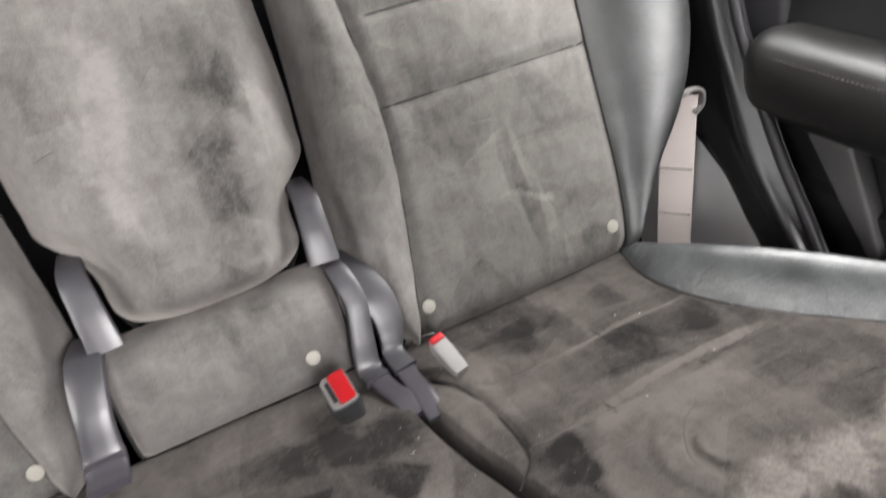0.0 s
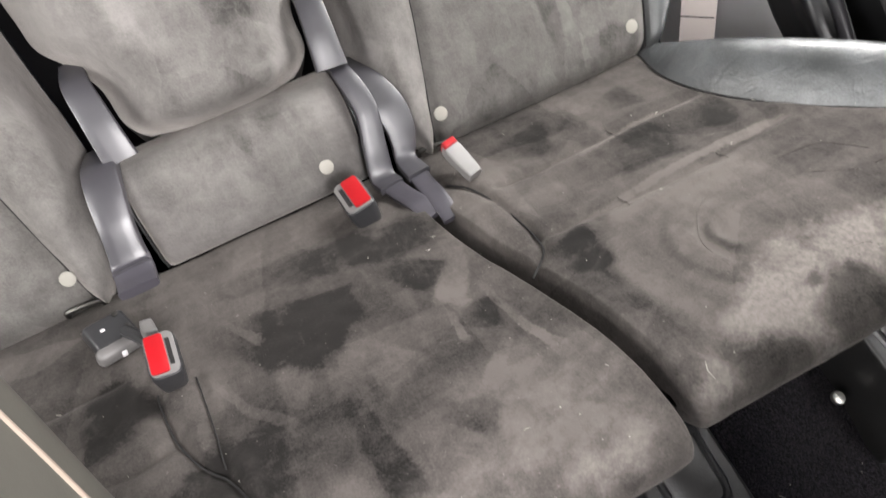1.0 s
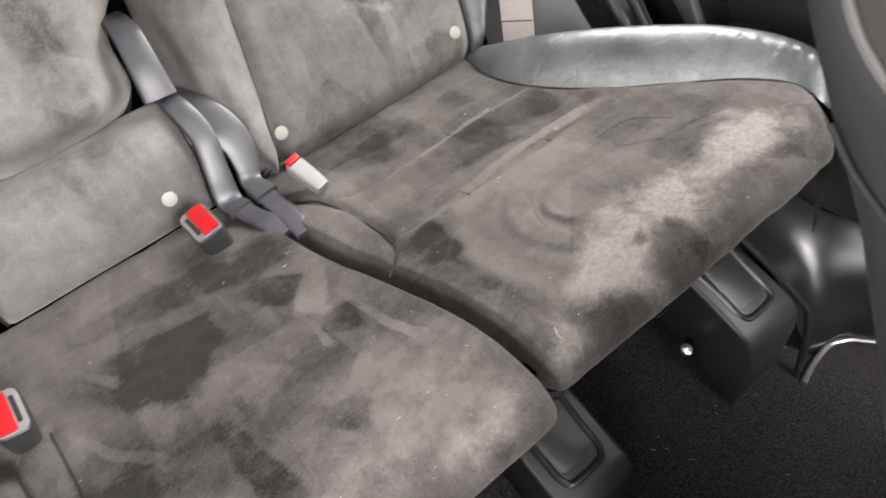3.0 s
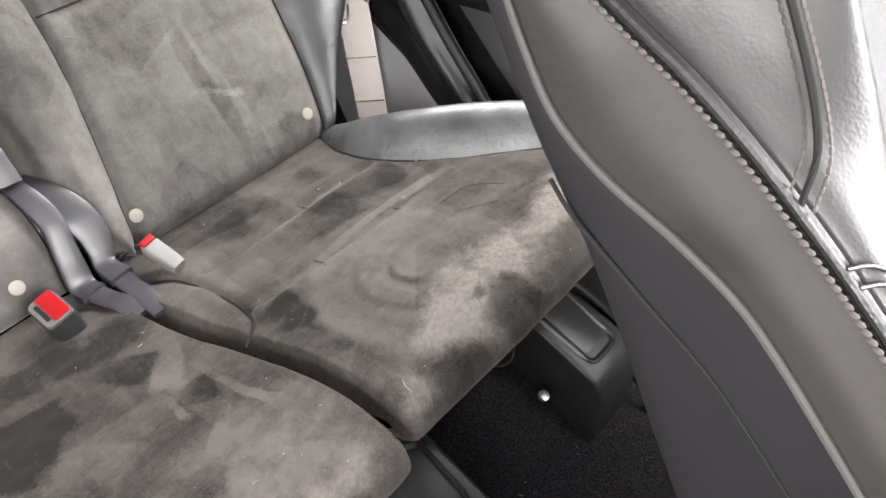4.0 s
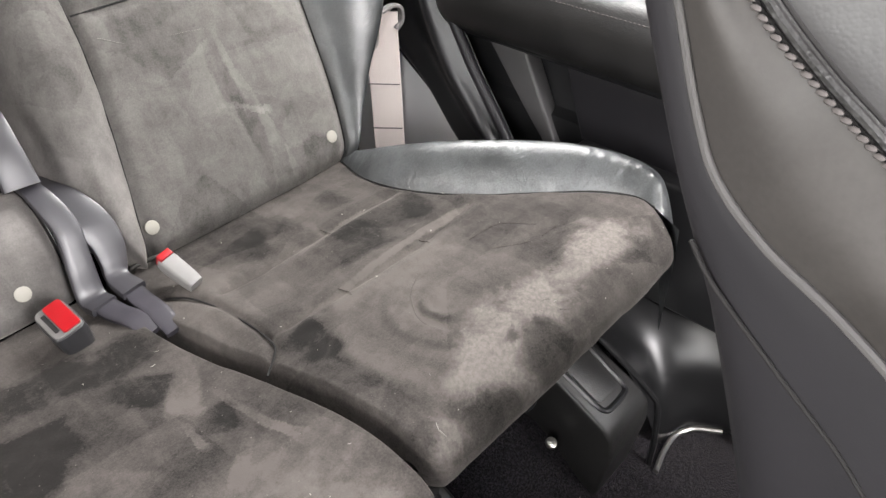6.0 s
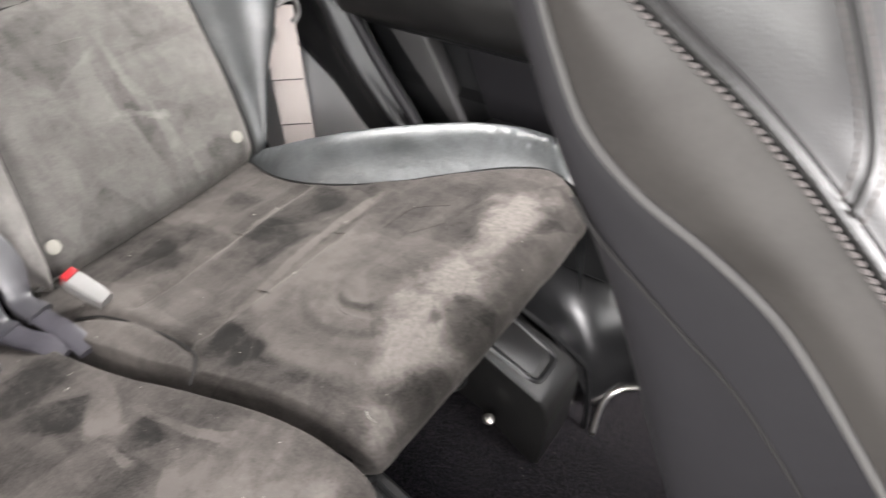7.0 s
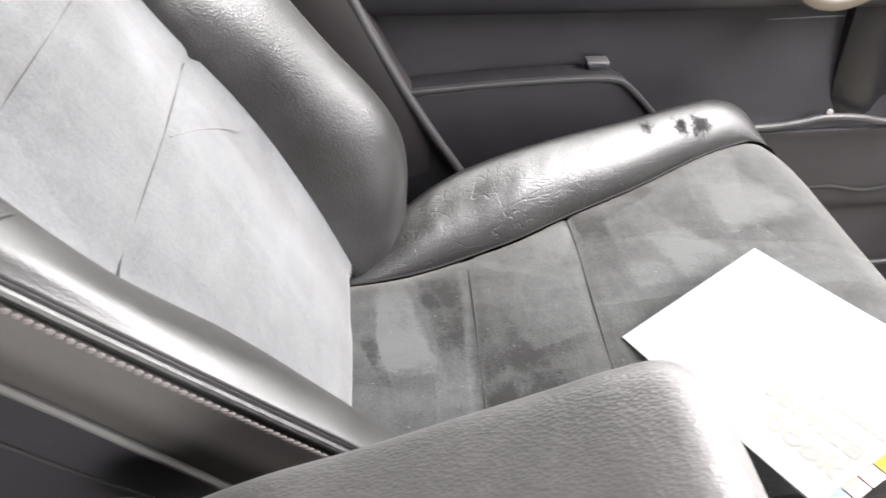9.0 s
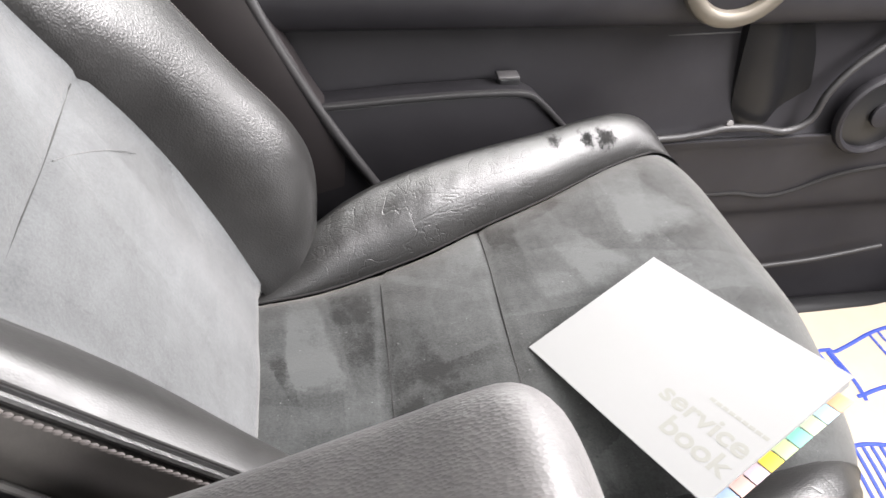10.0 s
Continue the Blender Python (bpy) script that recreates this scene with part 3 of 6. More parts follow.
def back_rest(side, parent):
    """One outer rear seat back: inner suede wing, ribbed suede insert, outer leather bolster, and its shell."""
    hs = np.concatenate([np.linspace(HS[0], H_OF(0.46), 26), np.linspace(H_OF(0.465), HS[-1], 84)])

    def sheet(name, mat, xa, xb, prof, n, label, ribs=False):
        verts = []
        for h in hs:
            a, b = float(lerp(h, HS, xa)), float(lerp(h, HS, xb))
            under = max(0.0, (H_OF(0.385) - h) / 0.045)
            for k in np.linspace(0, 1, n):
                v = prof(k, h) - 0.045 * under ** 2.2
                if ribs:
                    for s in SEAMS_H:
                        v -= 0.007 * math.exp(-((h - s) / 0.006) ** 2) * min(1, 8 * k * (1.02 - k) + 0.2)
                    v += 0.0016 * noise.noise(Vector((k * 5, h * 14, 3.1)))
                top = max(0.0, (h - (HS[-1] - 0.05)) / 0.05)
                verts.append(on_back(side * (a + (b - a) * k), h, v - 0.05 * top ** 2))
        return solid(name, verts, grid_faces(len(hs), n, flip=side < 0), mat, parent, label, sharp=False)

    wing = lambda k, h: -0.075 * (1 - k) ** 5 + 0.020 * math.sin(math.pi * min(1, k * 1.02)) ** 0.8 - 0.004 + 0.002 * noise.noise(Vector((k * 4, h * 30, 0)))
    insert = lambda k, h: 0.006 * math.sin(math.pi * k) - 0.006 * math.exp(-(k / 0.03) ** 2) - 0.006 * math.exp(-((1 - k) / 0.03) ** 2)
    swell = lambda h: float(lerp(h, HS, [0.008, 0.010, 0.014, 0.022, 0.034, 0.046, 0.05, 0.05, 0.045]))
    bolster = lambda k, h: swell(h) * math.sin(math.pi * min(1.0, k * 0.80)) ** 0.9 - 0.006 * math.exp(-(k / 0.05) ** 2) - 0.085 * max(0, (k - 0.62) / 0.38) ** 2.2
    sheet("backrest_wing", SUEDE_BACK, X_EDGE, X_IN, wing, 22, "dark grey suede wing")
    sheet("backrest_insert", SUEDE_BACK, X_IN, X_OUT, insert, 60, "grey suede insert with cross seams", True)
    sheet("backrest_bolster", LEATHER_GREY, X_OUT, X_SIDE, bolster, 30, "smooth grey leather bolster")
    # shell behind
    verts = []
    for h in hs:
        a, b = float(lerp(h, HS, X_EDGE)), float(lerp(h, HS, X_SIDE))
        top = max(0.0, (h - (HS[-1] - 0.05)) / 0.05)
        for x, v in ((a, -0.079), (a + 0.004, -0.11), ((a + b) / 2, -0.12), (b - 0.004, -0.11), (b, -0.085)):
            verts.append(on_back(side * x, h, v - 0.02 * top))
    solid("backrest_shell", verts, grid_faces(len(hs), 5, flip=side > 0), TRIM_BLACK, parent, "black back shell")
    for xs, nm in ((X_IN, "seam"), (X_OUT, "seam")):
        pts = [on_back(side * float(lerp(h, HS, xs)), h, -0.0045) for h in np.linspace(HS[1], HS[-1] - 0.05, 24)]
        tube(nm, pts, 0.0011, SEAM, parent, n=90, sides=6)
    for s in SEAMS_H:
        pts = [on_back(side * x, s, -0.0055 + 0.005 * math.sin(math.pi * (x - 0.24) / 0.28)) for x in np.linspace(0.247, 0.518, 12)]
        tube("cross_seam", pts, 0.0012, SEAM, parent, n=40, sides=6)


def fold_line(name, pts, parent, r=0.0009, mat=None, label="fine crease in the suede"):
    return tube(name, pts, r, mat or SUEDE_BACK, parent, label, n=40, sides=6)


left_seat = thing("rear_bench_seat", (0.40, -0.20, 0.245), "worn dusty grey suede rear seat with leather sides", "car seat", "rear seats")
back_rest(1, left_seat)
right_seat = thing("rear_bench_seat", (-0.22, -0.20, 0.245), "brushed dark grey suede rear seat with wide cushion", "car seat", "rear seats")
back_rest(-1, right_seat)

for x, v, h, lab in ((-0.2140, 0.002, 0.003, ""), (0.0755, 0.003, -0.001, ""), (0.2195, 0.003, 0.001, ""), (0.4845, 0.0, 0.002, "")):
    b = disc("anchor_tag", on_back(x, h, v), OUT_B, 0.0082, 0.0022, BUTTON, seg=22)
    tagged(b, "small round ivory plastic tag pressed into the seat suede", "tag", "round tags on the seat backs")

# ---- centre seat back ----
centre = thing("folding_centre_armrest", on_back(0, 0.10, -0.06), "narrow grey suede armrest folded up between the rear seats", "armrest")
hs = np.linspace(H_OF(0.478), H_OF(0.96), 90)
CH = [H_OF(z) for z in (0.478, 0.50, 0.545, 0.568, 0.59, 0.62, 0.75, 0.96)]
CL = [-0.086, -0.097, -0.104, -0.118, -0.138, -0.143, -0.150, -0.155]
CR = [0.096, 0.112, 0.117, 0.128, 0.150, 0.155, 0.158, 0.160]
verts = []
for h in hs:
    a, b = float(lerp(h, CH, CL)), float(lerp(h, CH, CR))
    low = max(0.0, 1 - (h - hs[0]) / 0.035)
    for k in np.linspace(0, 1, 60):
        e = min(k, 1 - k) * (b - a) / 0.075
        v = 0.014 - 0.07 * max(0, 1 - e) ** 2.4 - 0.05 * low ** 2.6 + 0.002 * noise.noise(Vector((k * 4, h * 12, 7)))
        v += 0.006 * math.sin(math.pi * k)
        verts.append(on_back(a + (b - a) * k, h, v))
solid("padding", verts, grid_faces(90, 60), SUEDE_BACK, centre, sharp=False)
verts = []
for h in hs:
    a, b = float(lerp(h, CH, CL)), float(lerp(h, CH, CR))
    for x, v in ((a, -0.056), (a + 0.003, -0.10), (b - 0.003, -0.10), (b, -0.056)):
        verts.append(on_back(x, h, v))
solid("shell", verts, grid_faces(90, 4, flip=True), TRIM_BLACK, centre)

fold_line("crease", [on_back(x, (z - 0.395) / math.cos(REC), v) for x, z, v in ((-0.105, 0.654, 0.0145), (-0.044, 0.670, 0.0175), (0.003, 0.691, 0.018))], centre)
fold_line("crease", [on_back(x, (z - 0.395) / math.cos(REC), v) for x, z, v in ((-0.041, 0.598, 0.0165), (0.016, 0.613, 0.018), (0.082, 0.632, 0.015))], centre)
fold_line("crease", [on_back(x, (z - 0.395) / math.cos(REC), v) for x, z, v in ((0.260, 0.581, 0.0008), (0.294, 0.566, 0.003), (0.353, 0.561, 0.0055), (0.430, 0.552, 0.0045))], left_seat, 0.0008)

# ---- centre lower roll ----
roll = thing("centre_lower_roll", on_back(0, -0.03, -0.05), "grey suede padded roll under the folded centre armrest", "seat roll")
prof = [(-0.040, -0.045), (-0.036, -0.018), (-0.020, -0.004), (0.0, 0.003), (0.035, 0.012), (0.065, 0.008), (0.083, -0.008), (0.090, -0.03), (0.092, -0.06)]
pp = curve_points([(0, h, v) for h, v in prof], 50)
verts = []
for q in pp:
    for k in np.linspace(0, 1, 70):
        x = -0.127 + 0.252 * k
        e = min(k, 1 - k) * 0.252 / 0.012
        verts.append(on_back(x, q[1], q[2] - 0.018 * max(0, 1 - e) ** 2 + 0.0015 * noise.noise(Vector((x * 22, q[1] * 30, 1)))))
solid("padding", verts, grid_faces(50, 70), SUEDE_BACK, roll, sharp=False)
for sx in (-0.127, 0.125):
    pts = [on_back(sx, q[1], q[2] - 0.016) for q in pp[4:46]]
    tube("end_welt", pts, 0.0022, SEAM, roll, n=40, sides=6)
for x in (-0.126, 0.124):
    verts = [on_back(x + d, h, v) for d in (0.0, 0.0012) for h, v in prof]
    k = len(prof)
    faces = [tuple(reversed(range(k))), tuple(range(k, 2 * k))] + [(i, (i + 1) % k, k + (i + 1) % k, k + i) for i in range(k)]
    solid("end_cap", verts, faces, TRIM_BLACK, roll)

# ---- plastic brackets between the seat backs ----
def bracket(name, pts, widths, t, label, group, tongue=(), tongue_w=0.02):
    """A moulded cover: its width changes along its way; a lower tongue slides out from under its lip."""
    ob = thing(name, tuple(pts[-1]), label, "bracket", group)
    n = 70
    w = lerp(np.linspace(0, 1, n), np.linspace(0, 1, len(widths)), widths) / 2
    p = curve_points(pts, n)
    d = np.gradient(p, axis=0)
    d /= np.linalg.norm(d, axis=1, keepdims=True)
    a = np.array([1.0, 0, 0]) - d * d[:, :1]
    a /= np.linalg.norm(a, axis=1, keepdims=True)
    b = np.cross(d, a)
    sec = [(-1.0, -1.0), (-1.0, 0.45), (-0.95, 0.78), (-0.84, 0.92), (-0.3, 1.0), (0.3, 1.0), (0.84, 0.92), (0.95, 0.78), (1.0, 0.45), (1.0, -1.0)]
    out = 1.0 if (b @ OUT_B).mean() > 0 else -1.0
    verts = [p[k] + a[k] * u * w[k] + b[k] * v * out * t / 2 for k in range(n) for u, v in sec]
    m = len(sec)
    faces = grid_faces(n, m, wrap=True, flip=out > 0) + [tuple(range(m)), tuple(reversed(range((n - 1) * m, n * m)))]
    solid("cover", verts, faces, BRACKET, ob)
    if len(tongue):
        tube("tongue", tongue, tongue_w / 2, BRACKET_LOW, ob, "darker violet grey tongue", n=40, sides=12, flat=0.3, axis=(1, 0, 0))
    return ob


BRACKET_LOW = plastic("violet_grey_plastic", (0.046, 0.043, 0.052), (0.06, 0.056, 0.067), 0.36)
GB = "grey brackets beside the centre seat"
bracket("hinge_cover", [on_back(-0.133, 0.100, -0.045), on_back(-0.134, 0.085, 0.014), on_back(-0.140, 0.045, 0.034), on_back(-0.146, 0.0, 0.036), on_back(-0.146, -0.008, 0.046)], [0.030, 0.036, 0.036, 0.034, 0.040], 0.014, "curved satin grey plastic hinge cover beside the centre bolster", GB, [on_back(-0.146, 0.002, 0.034), on_back(-0.146, -0.014, 0.050), on_back(-0.146, -0.022, 0.066)], 0.040)
bracket("hinge_cover", [on_back(0.131, 0.098, -0.045), on_back(0.132, 0.084, 0.004), on_back(0.138, 0.044, 0.020), on_back(0.131, 0.002, 0.023), on_back(0.126, -0.032, 0.024), (0.129, -0.056, 0.374)], [0.016, 0.020, 0.025, 0.025, 0.027, 0.029], 0.009, "slim satin grey plastic hinge cover on the cushion gap", GB, [(0.128, -0.046, 0.373), (0.134, -0.070, 0.370), (0.142, -0.098, 0.372), (0.147, -0.120, 0.366)], 0.024)
bracket("hinge_cover", [on_back(0.148, 0.090, -0.045), on_back(0.152, 0.074, -0.004), on_back(0.162, 0.042, 0.014), on_back(0.166, 0.014, 0.019), on_back(0.163, -0.008, 0.020), on_back(0.158, -0.026, 0.023), (0.161, -0.060, 0.377)], [0.014, 0.020, 0.032, 0.037, 0.032, 0.024, 0.027], 0.009, "wavy satin grey plastic hinge cover on the cushion gap", GB, [(0.160, -0.050, 0.375), (0.161, -0.075, 0.372), (0.162, -0.10, 0.373), (0.163, -0.135, 0.366)], 0.022)
bracket("pivot_cover", [on_back(0.131, 0.185, -0.055), on_back(0.130, 0.168, -0.012), on_back(0.127, 0.135, 0.002), on_back(0.124, 0.094, 0.006)], [0.024, 0.028, 0.031, 0.035], 0.010, "short satin grey pivot cover under the centre back", GB)
bracket("pivot_cover", [on_back(-0.117, 0.190, -0.055), on_back(-0.116, 0.170, -0.012), on_back(-0.113, 0.135, 0.002), on_back(-0.110, 0.090, 0.006)], [0.024, 0.028, 0.031, 0.035], 0.010, "short satin grey pivot cover under the centre back", GB)


# ---- rear cushions ----
YZ = [(0.045, 0.31), (0.022, 0.345), (0.0, 0.356), (-0.06, 0.365), (-0.13, 0.372), (-0.22, 0.380), (-0.30, 0.389), (-0.36, 0.394), (-0.40, 0.391), (-0.428, 0.380), (-0.444, 0.364), (-0.447, 0.347), (-0.438, 0.332), (-0.417, 0.322), (-0.38, 0.316), (-0.33, 0.312)]
PROFILE = curve_points([(0, y, z) for y, z in YZ], 150)


def cushion_sheet(name, mat, parent, xa, xb, na, edge_a, edge_b, lines=(), puff=(), lift=0.0, label="", dents=(), slide=0.0):
    """A cushion top that rolls over its front: xa, xb give its edges at y; edge_a, edge_b how far each edge turns down."""
    p = PROFILE
    t = np.gradient(p, axis=0)
    t /= np.linalg.norm(t, axis=1, keepdims=True)
    nrm = np.stack([np.zeros(len(p)), t[:, 2], -t[:, 1]], 1)
    ks = 0.5 - 0.5 * np.cos(np.linspace(0, math.pi, na))
    ks = 0.5 * ks + 0.5 * np.linspace(0, 1, na)
    X, Y, D = [], [], []
    for i in range(len(p)):
        a, b = xa(p[i, 1], i / len(p)), xb(p[i, 1], i / len(p))
        X.append(a + (b - a) * ks)
        r = 0.009 + 0.012 * max(0.0, (i / len(p) - 0.74) / 0.26)
        wa, wb = (ks * (b - a)) / r, ((1 - ks) * (b - a)) / r
        turn = 1.0 - 0.68 * min(1.0, max(0.0, (i / len(p) - 0.60) / 0.14))
        D.append(lift * np.ones(na) - turn * edge_a * np.clip(1 - wa, 0, 1) ** 2.6 - turn * edge_b * np.clip(1 - wb, 0, 1) ** 2.6)
    X, D = np.array(X), np.array(D)
    Yc = np.repeat(p[:, 1:2], na, 1)
    flat = np.stack([X.ravel(), Yc.ravel()], 1)
    top = np.repeat((np.arange(len(p)) < 118)[:, None], na, 1).ravel()
    d = D.ravel()
    for line, depth, width in lines:
        dist = near_line(flat, np.array(line, float))
        d = d - np.where(top, depth * np.exp(-(dist / width) ** 2) - 0.3 * depth * np.exp(-((dist - 2.6 * width) / (1.6 * width)) ** 2), 0)
    for cx, cy, r, hgt in puff:
        d = d + np.where(top, hgt * np.exp(-((flat[:, 0] - cx) ** 2 + (flat[:, 1] - cy) ** 2) / r ** 2), 0)
    base = np.stack([X.ravel(), Yc.ravel(), np.repeat(p[:, 2:3], na, 1).ravel()], 1)
    d = d + 0.0022 * ripple(base, 16, 2.0) + 0.0009 * ripple(base, 55, 5.0)
    nn = np.repeat(nrm[:, None, :], na, 1).reshape(-1, 3)
    v = base + nn * d[:, None]
    v[:, 1] += slide
    return solid(name, v, grid_faces(len(p), na, flip=True), mat, parent, label, sharp=False)


GAPY, GAPX = [-0.46, -0.43, -0.365, -0.271, -0.198, -0.131, 0.0, 0.05], [0.214, 0.211, 0.204, 0.186, 0.168, 0.156, 0.150, 0.150]
SEAMY, SEAMX = [-0.46, -0.415, -0.385, -0.344, -0.286, -0.234, -0.182, -0.144, -0.098, -0.057, 0.0, 0.05], [0.600, 0.622, 0.634, 0.622, 0.583, 0.542, 0.508, 0.490, 0.478, 0.478, 0.494, 0.50]
gap = lambda y: float(lerp(y, GAPY, GAPX))
lseam = lambda y: float(lerp(y, SEAMY, SEAMX))
FLAP = [(0.180, -0.085), (0.196, -0.106), (0.206, -0.143), (0.211, -0.190), (0.211, -0.225), (0.205, -0.245), (0.180, -0.268)]
LCS = [([(0.222, -0.128), (0.34, -0.131), (0.475, -0.128)], 0.004, 0.006), ([(0.213, -0.224), (0.30, -0.234), (0.40, -0.240), (0.505, -0.222)], 0.0045, 0.006), (FLAP, 0.005, 0.0045), ([(0.269, -0.246), (0.246, -0.270), (0.233, -0.302), (0.237, -0.326)], 0.0022, 0.007), ([(0.358, -0.281), (0.331, -0.299), (0.318, -0.331), (0.324, -0.356)], 0.0026, 0.004), ([(0.375, -0.275), (0.346, -0.300), (0.336, -0.330)], 0.0014, 0.003)]

left_cushion = left_seat


def cushion_core(parent, xa, xb, slide=0.0):
    """The foam body inside a cushion cover, a little smaller than it."""
    p = PROFILE[6::4]
    c = np.array([0, -0.20, 0.335])
    n = len(p)
    verts = []
    for side in (xa, xb):
        for q in p:
            y, z = c[1] + (q[1] - c[1]) * 0.925, c[2] + (q[2] - c[2]) * 0.72
            verts.append((side(q[1]), y + slide, z))
    faces = [tuple(range(n)), tuple(reversed(range(n, 2 * n)))] + [(i, n + i, n + (i + 1) % n, (i + 1) % n) for i in range(n)]
    solid("cushion_core", verts, faces, SUEDE_REAR, parent, "dark suede inner side")


cushion_core(left_seat, lambda y: gap(y) + 0.022, lambda y: lseam(y) - 0.004)
cushion_core(right_seat, lambda y: -0.63, lambda y: gap(y) - 0.026, -0.014)
left_top = cushion_sheet("cushion_top", SUEDE_REAR, left_cushion, lambda y, u: gap(y) + 0.0028, lambda y, u: lseam(y), 150, 0.075, 0.004, LCS, [(0.36, -0.30, 0.12, 0.006), (0.35, -0.18, 0.05, 0.003), (0.35, -0.07, 0.05, 0.003), (0.195, -0.16, 0.03, 0.006)])


def bolster_sheet():
    """The swelling leather side of the outer cushion, from the suede seam over to its outer flank."""
    ys = np.linspace(0.01, -0.44, 90)
    verts = []
    for y in ys:
        a = lseam(y)
        f = (0.01 - y) / 0.45
        wide = float(lerp(f, [0, 0.1, 0.25, 0.5, 0.75, 0.92, 1.0], [0.018, 0.046, 0.078, 0.100, 0.070, 0.038, 0.010]))
        high = float(lerp(f, [0, 0.1, 0.25, 0.5, 0.75, 0.92, 1.0], [0.006, 0.022, 0.042, 0.050, 0.036, 0.012, -0.006]))
        i = np.argmin(np.abs(PROFILE[:100, 1] - y))
        z0 = PROFILE[i, 2] - 0.003
        drop = 0.0 if f < 0.85 else 0.05 * ((f - 0.85) / 0.15) ** 2
        for k in np.linspace(0, 1, 44):
            x = a + wide * k
            z = z0 + (high * (1 - abs(1 - k / 0.62) ** 2.0) if k < 0.62 else high - 0.11 * ((k - 0.62) / 0.38) ** 1.7) - drop * k
            wr = 0.0026 * math.sin(y * 430 - k * 11 + 3 * noise.noise(Vector((y * 20, k * 3, 0)))) * (0.06 + 1.2 * math.exp(-((f - 0.80) / 0.10) ** 2) + 0.6 * math.exp(-((f - 0.06) / 0.05) ** 2)) * math.sin(math.pi * min(1, k * 1.65))
            wr += 0.003 * noise.noise(Vector((y * 9, k * 2.5, 4))) * math.sin(math.pi * k)
            verts.append((x, y - 0.002, z + wr))
    return solid("cushion_side", verts, grid_faces(90, 44, flip=True), LEATHER_SIDE, left_cushion, "swelling smooth grey leather side with creases", sharp=False)


bolster_sheet()
tube("leather_seam", [(lseam(y), y, PROFILE[np.argmin(np.abs(PROFILE[:100, 1] - y)), 2] - 0.002) for y in np.linspace(-0.005, -0.40, 20)], 0.0012, SEAM, left_cushion, n=80, sides=6)
tube("flap_seam", [(x, y, PROFILE[np.argmin(np.abs(PROFILE[:100, 1] - y)), 2] - 0.001) for x, y in FLAP], 0.0011, SEAM, left_cushion, n=60, sides=6)
block("cushion_pan", (0.42, 0.36, 0.03), pose(0.42, -0.18, 0.293), TRIM_BLACK, left_cushion, "black cushion pan", 0.008)

RF = [(-0.160, -0.168), (-0.1595, -0.185), (-0.150, -0.235), (-0.1335, -0.275), (-0.1176, -0.296), (-0.104, -0.331), (-0.099, -0.371), (-0.096, -0.42)]
RF2 = [(-0.123, -0.172), (-0.119, -0.226), (-0.1165, -0.265), (-0.1165, -0.290)]
RC = [([(-0.62, -0.13), (-0.3, -0.135), (-0.19, -0.13)], 0.004, 0.006), ([(-0.62, -0.235), (-0.35, -0.24), (-0.16, -0.245)], 0.004, 0.006), (RF, 0.007, 0.006), (RF2, 0.0035, 0.0045)]
right_cushion = right_seat
right_top = cushion_sheet("cushion_top", SUEDE_REAR, right_cushion, lambda y, u: -0.64, lambda y, u: gap(y) - 0.0028 - 0.006 * max(0, (u - 0.60) / 0.4), 260, 0.075, 0.085, RC, [(0.03, -0.27, 0.13, 0.010), (-0.40, -0.28, 0.14, 0.006), (-0.145, -0.26, 0.03, 0.004)], 0.001, slide=-0.014)


def drape(ob, pts, lift=0.0003):
    """A path in plan laid on the top of a cushion."""
    v = np.array([q.co for q in ob.data.vertices])
    out = []
    for x, y, _ in curve_points([(x, y, 0) for x, y in pts], 40):
        d = np.hypot(v[:, 0] - x, v[:, 1] - y)
        near = v[d < 0.006]
        out.append((x, y, near[np.argsort(-near[:, 2])][:max(4, len(near) // 2), 2].mean() + lift) if len(near) else out[-1])
    return out


CREASES = [
    [(0.445, -0.309), (0.479, -0.332), (0.52, -0.337), (0.553, -0.340)],
    [(0.402, -0.397), (0.414, -0.398), (0.423, -0.402), (0.431, -0.413)],
    [(0.404, -0.405), (0.412, -0.408), (0.420, -0.414), (0.434, -0.422)],
    [(0.367, -0.276), (0.343, -0.289), (0.325, -0.310), (0.3155, -0.329), (0.315, -0.362)],
    [(0.445, -0.278), (0.470, -0.280), (0.491, -0.288), (0.513, -0.318)],
    [(0.412, -0.232), (0.414, -0.240), (0.412, -0.250)],
    [(0.300, -0.226), (0.304, -0.236), (0.300, -0.246)],
    [(0.360, -0.122), (0.363, -0.131), (0.360, -0.140)],
]
for path in CREASES:
    fold_line("crease", drape(left_top, path, -0.0002)[::3], left_cushion, 0.0007, SUEDE_REAR)
for path, r in ((RF, 0.0009), (RF2, 0.0007)):
    tube("flap_seam", drape(right_top, [(x, y - 0.014) for x, y in path if y > -0.43])[::2], r, SEAM, right_cushion, n=60, sides=6)
block("cushion_pan", (0.82, 0.36, 0.03), pose(-0.22, -0.18, 0.293), TRIM_BLACK, right_cushion, "black cushion pan", 0.008)


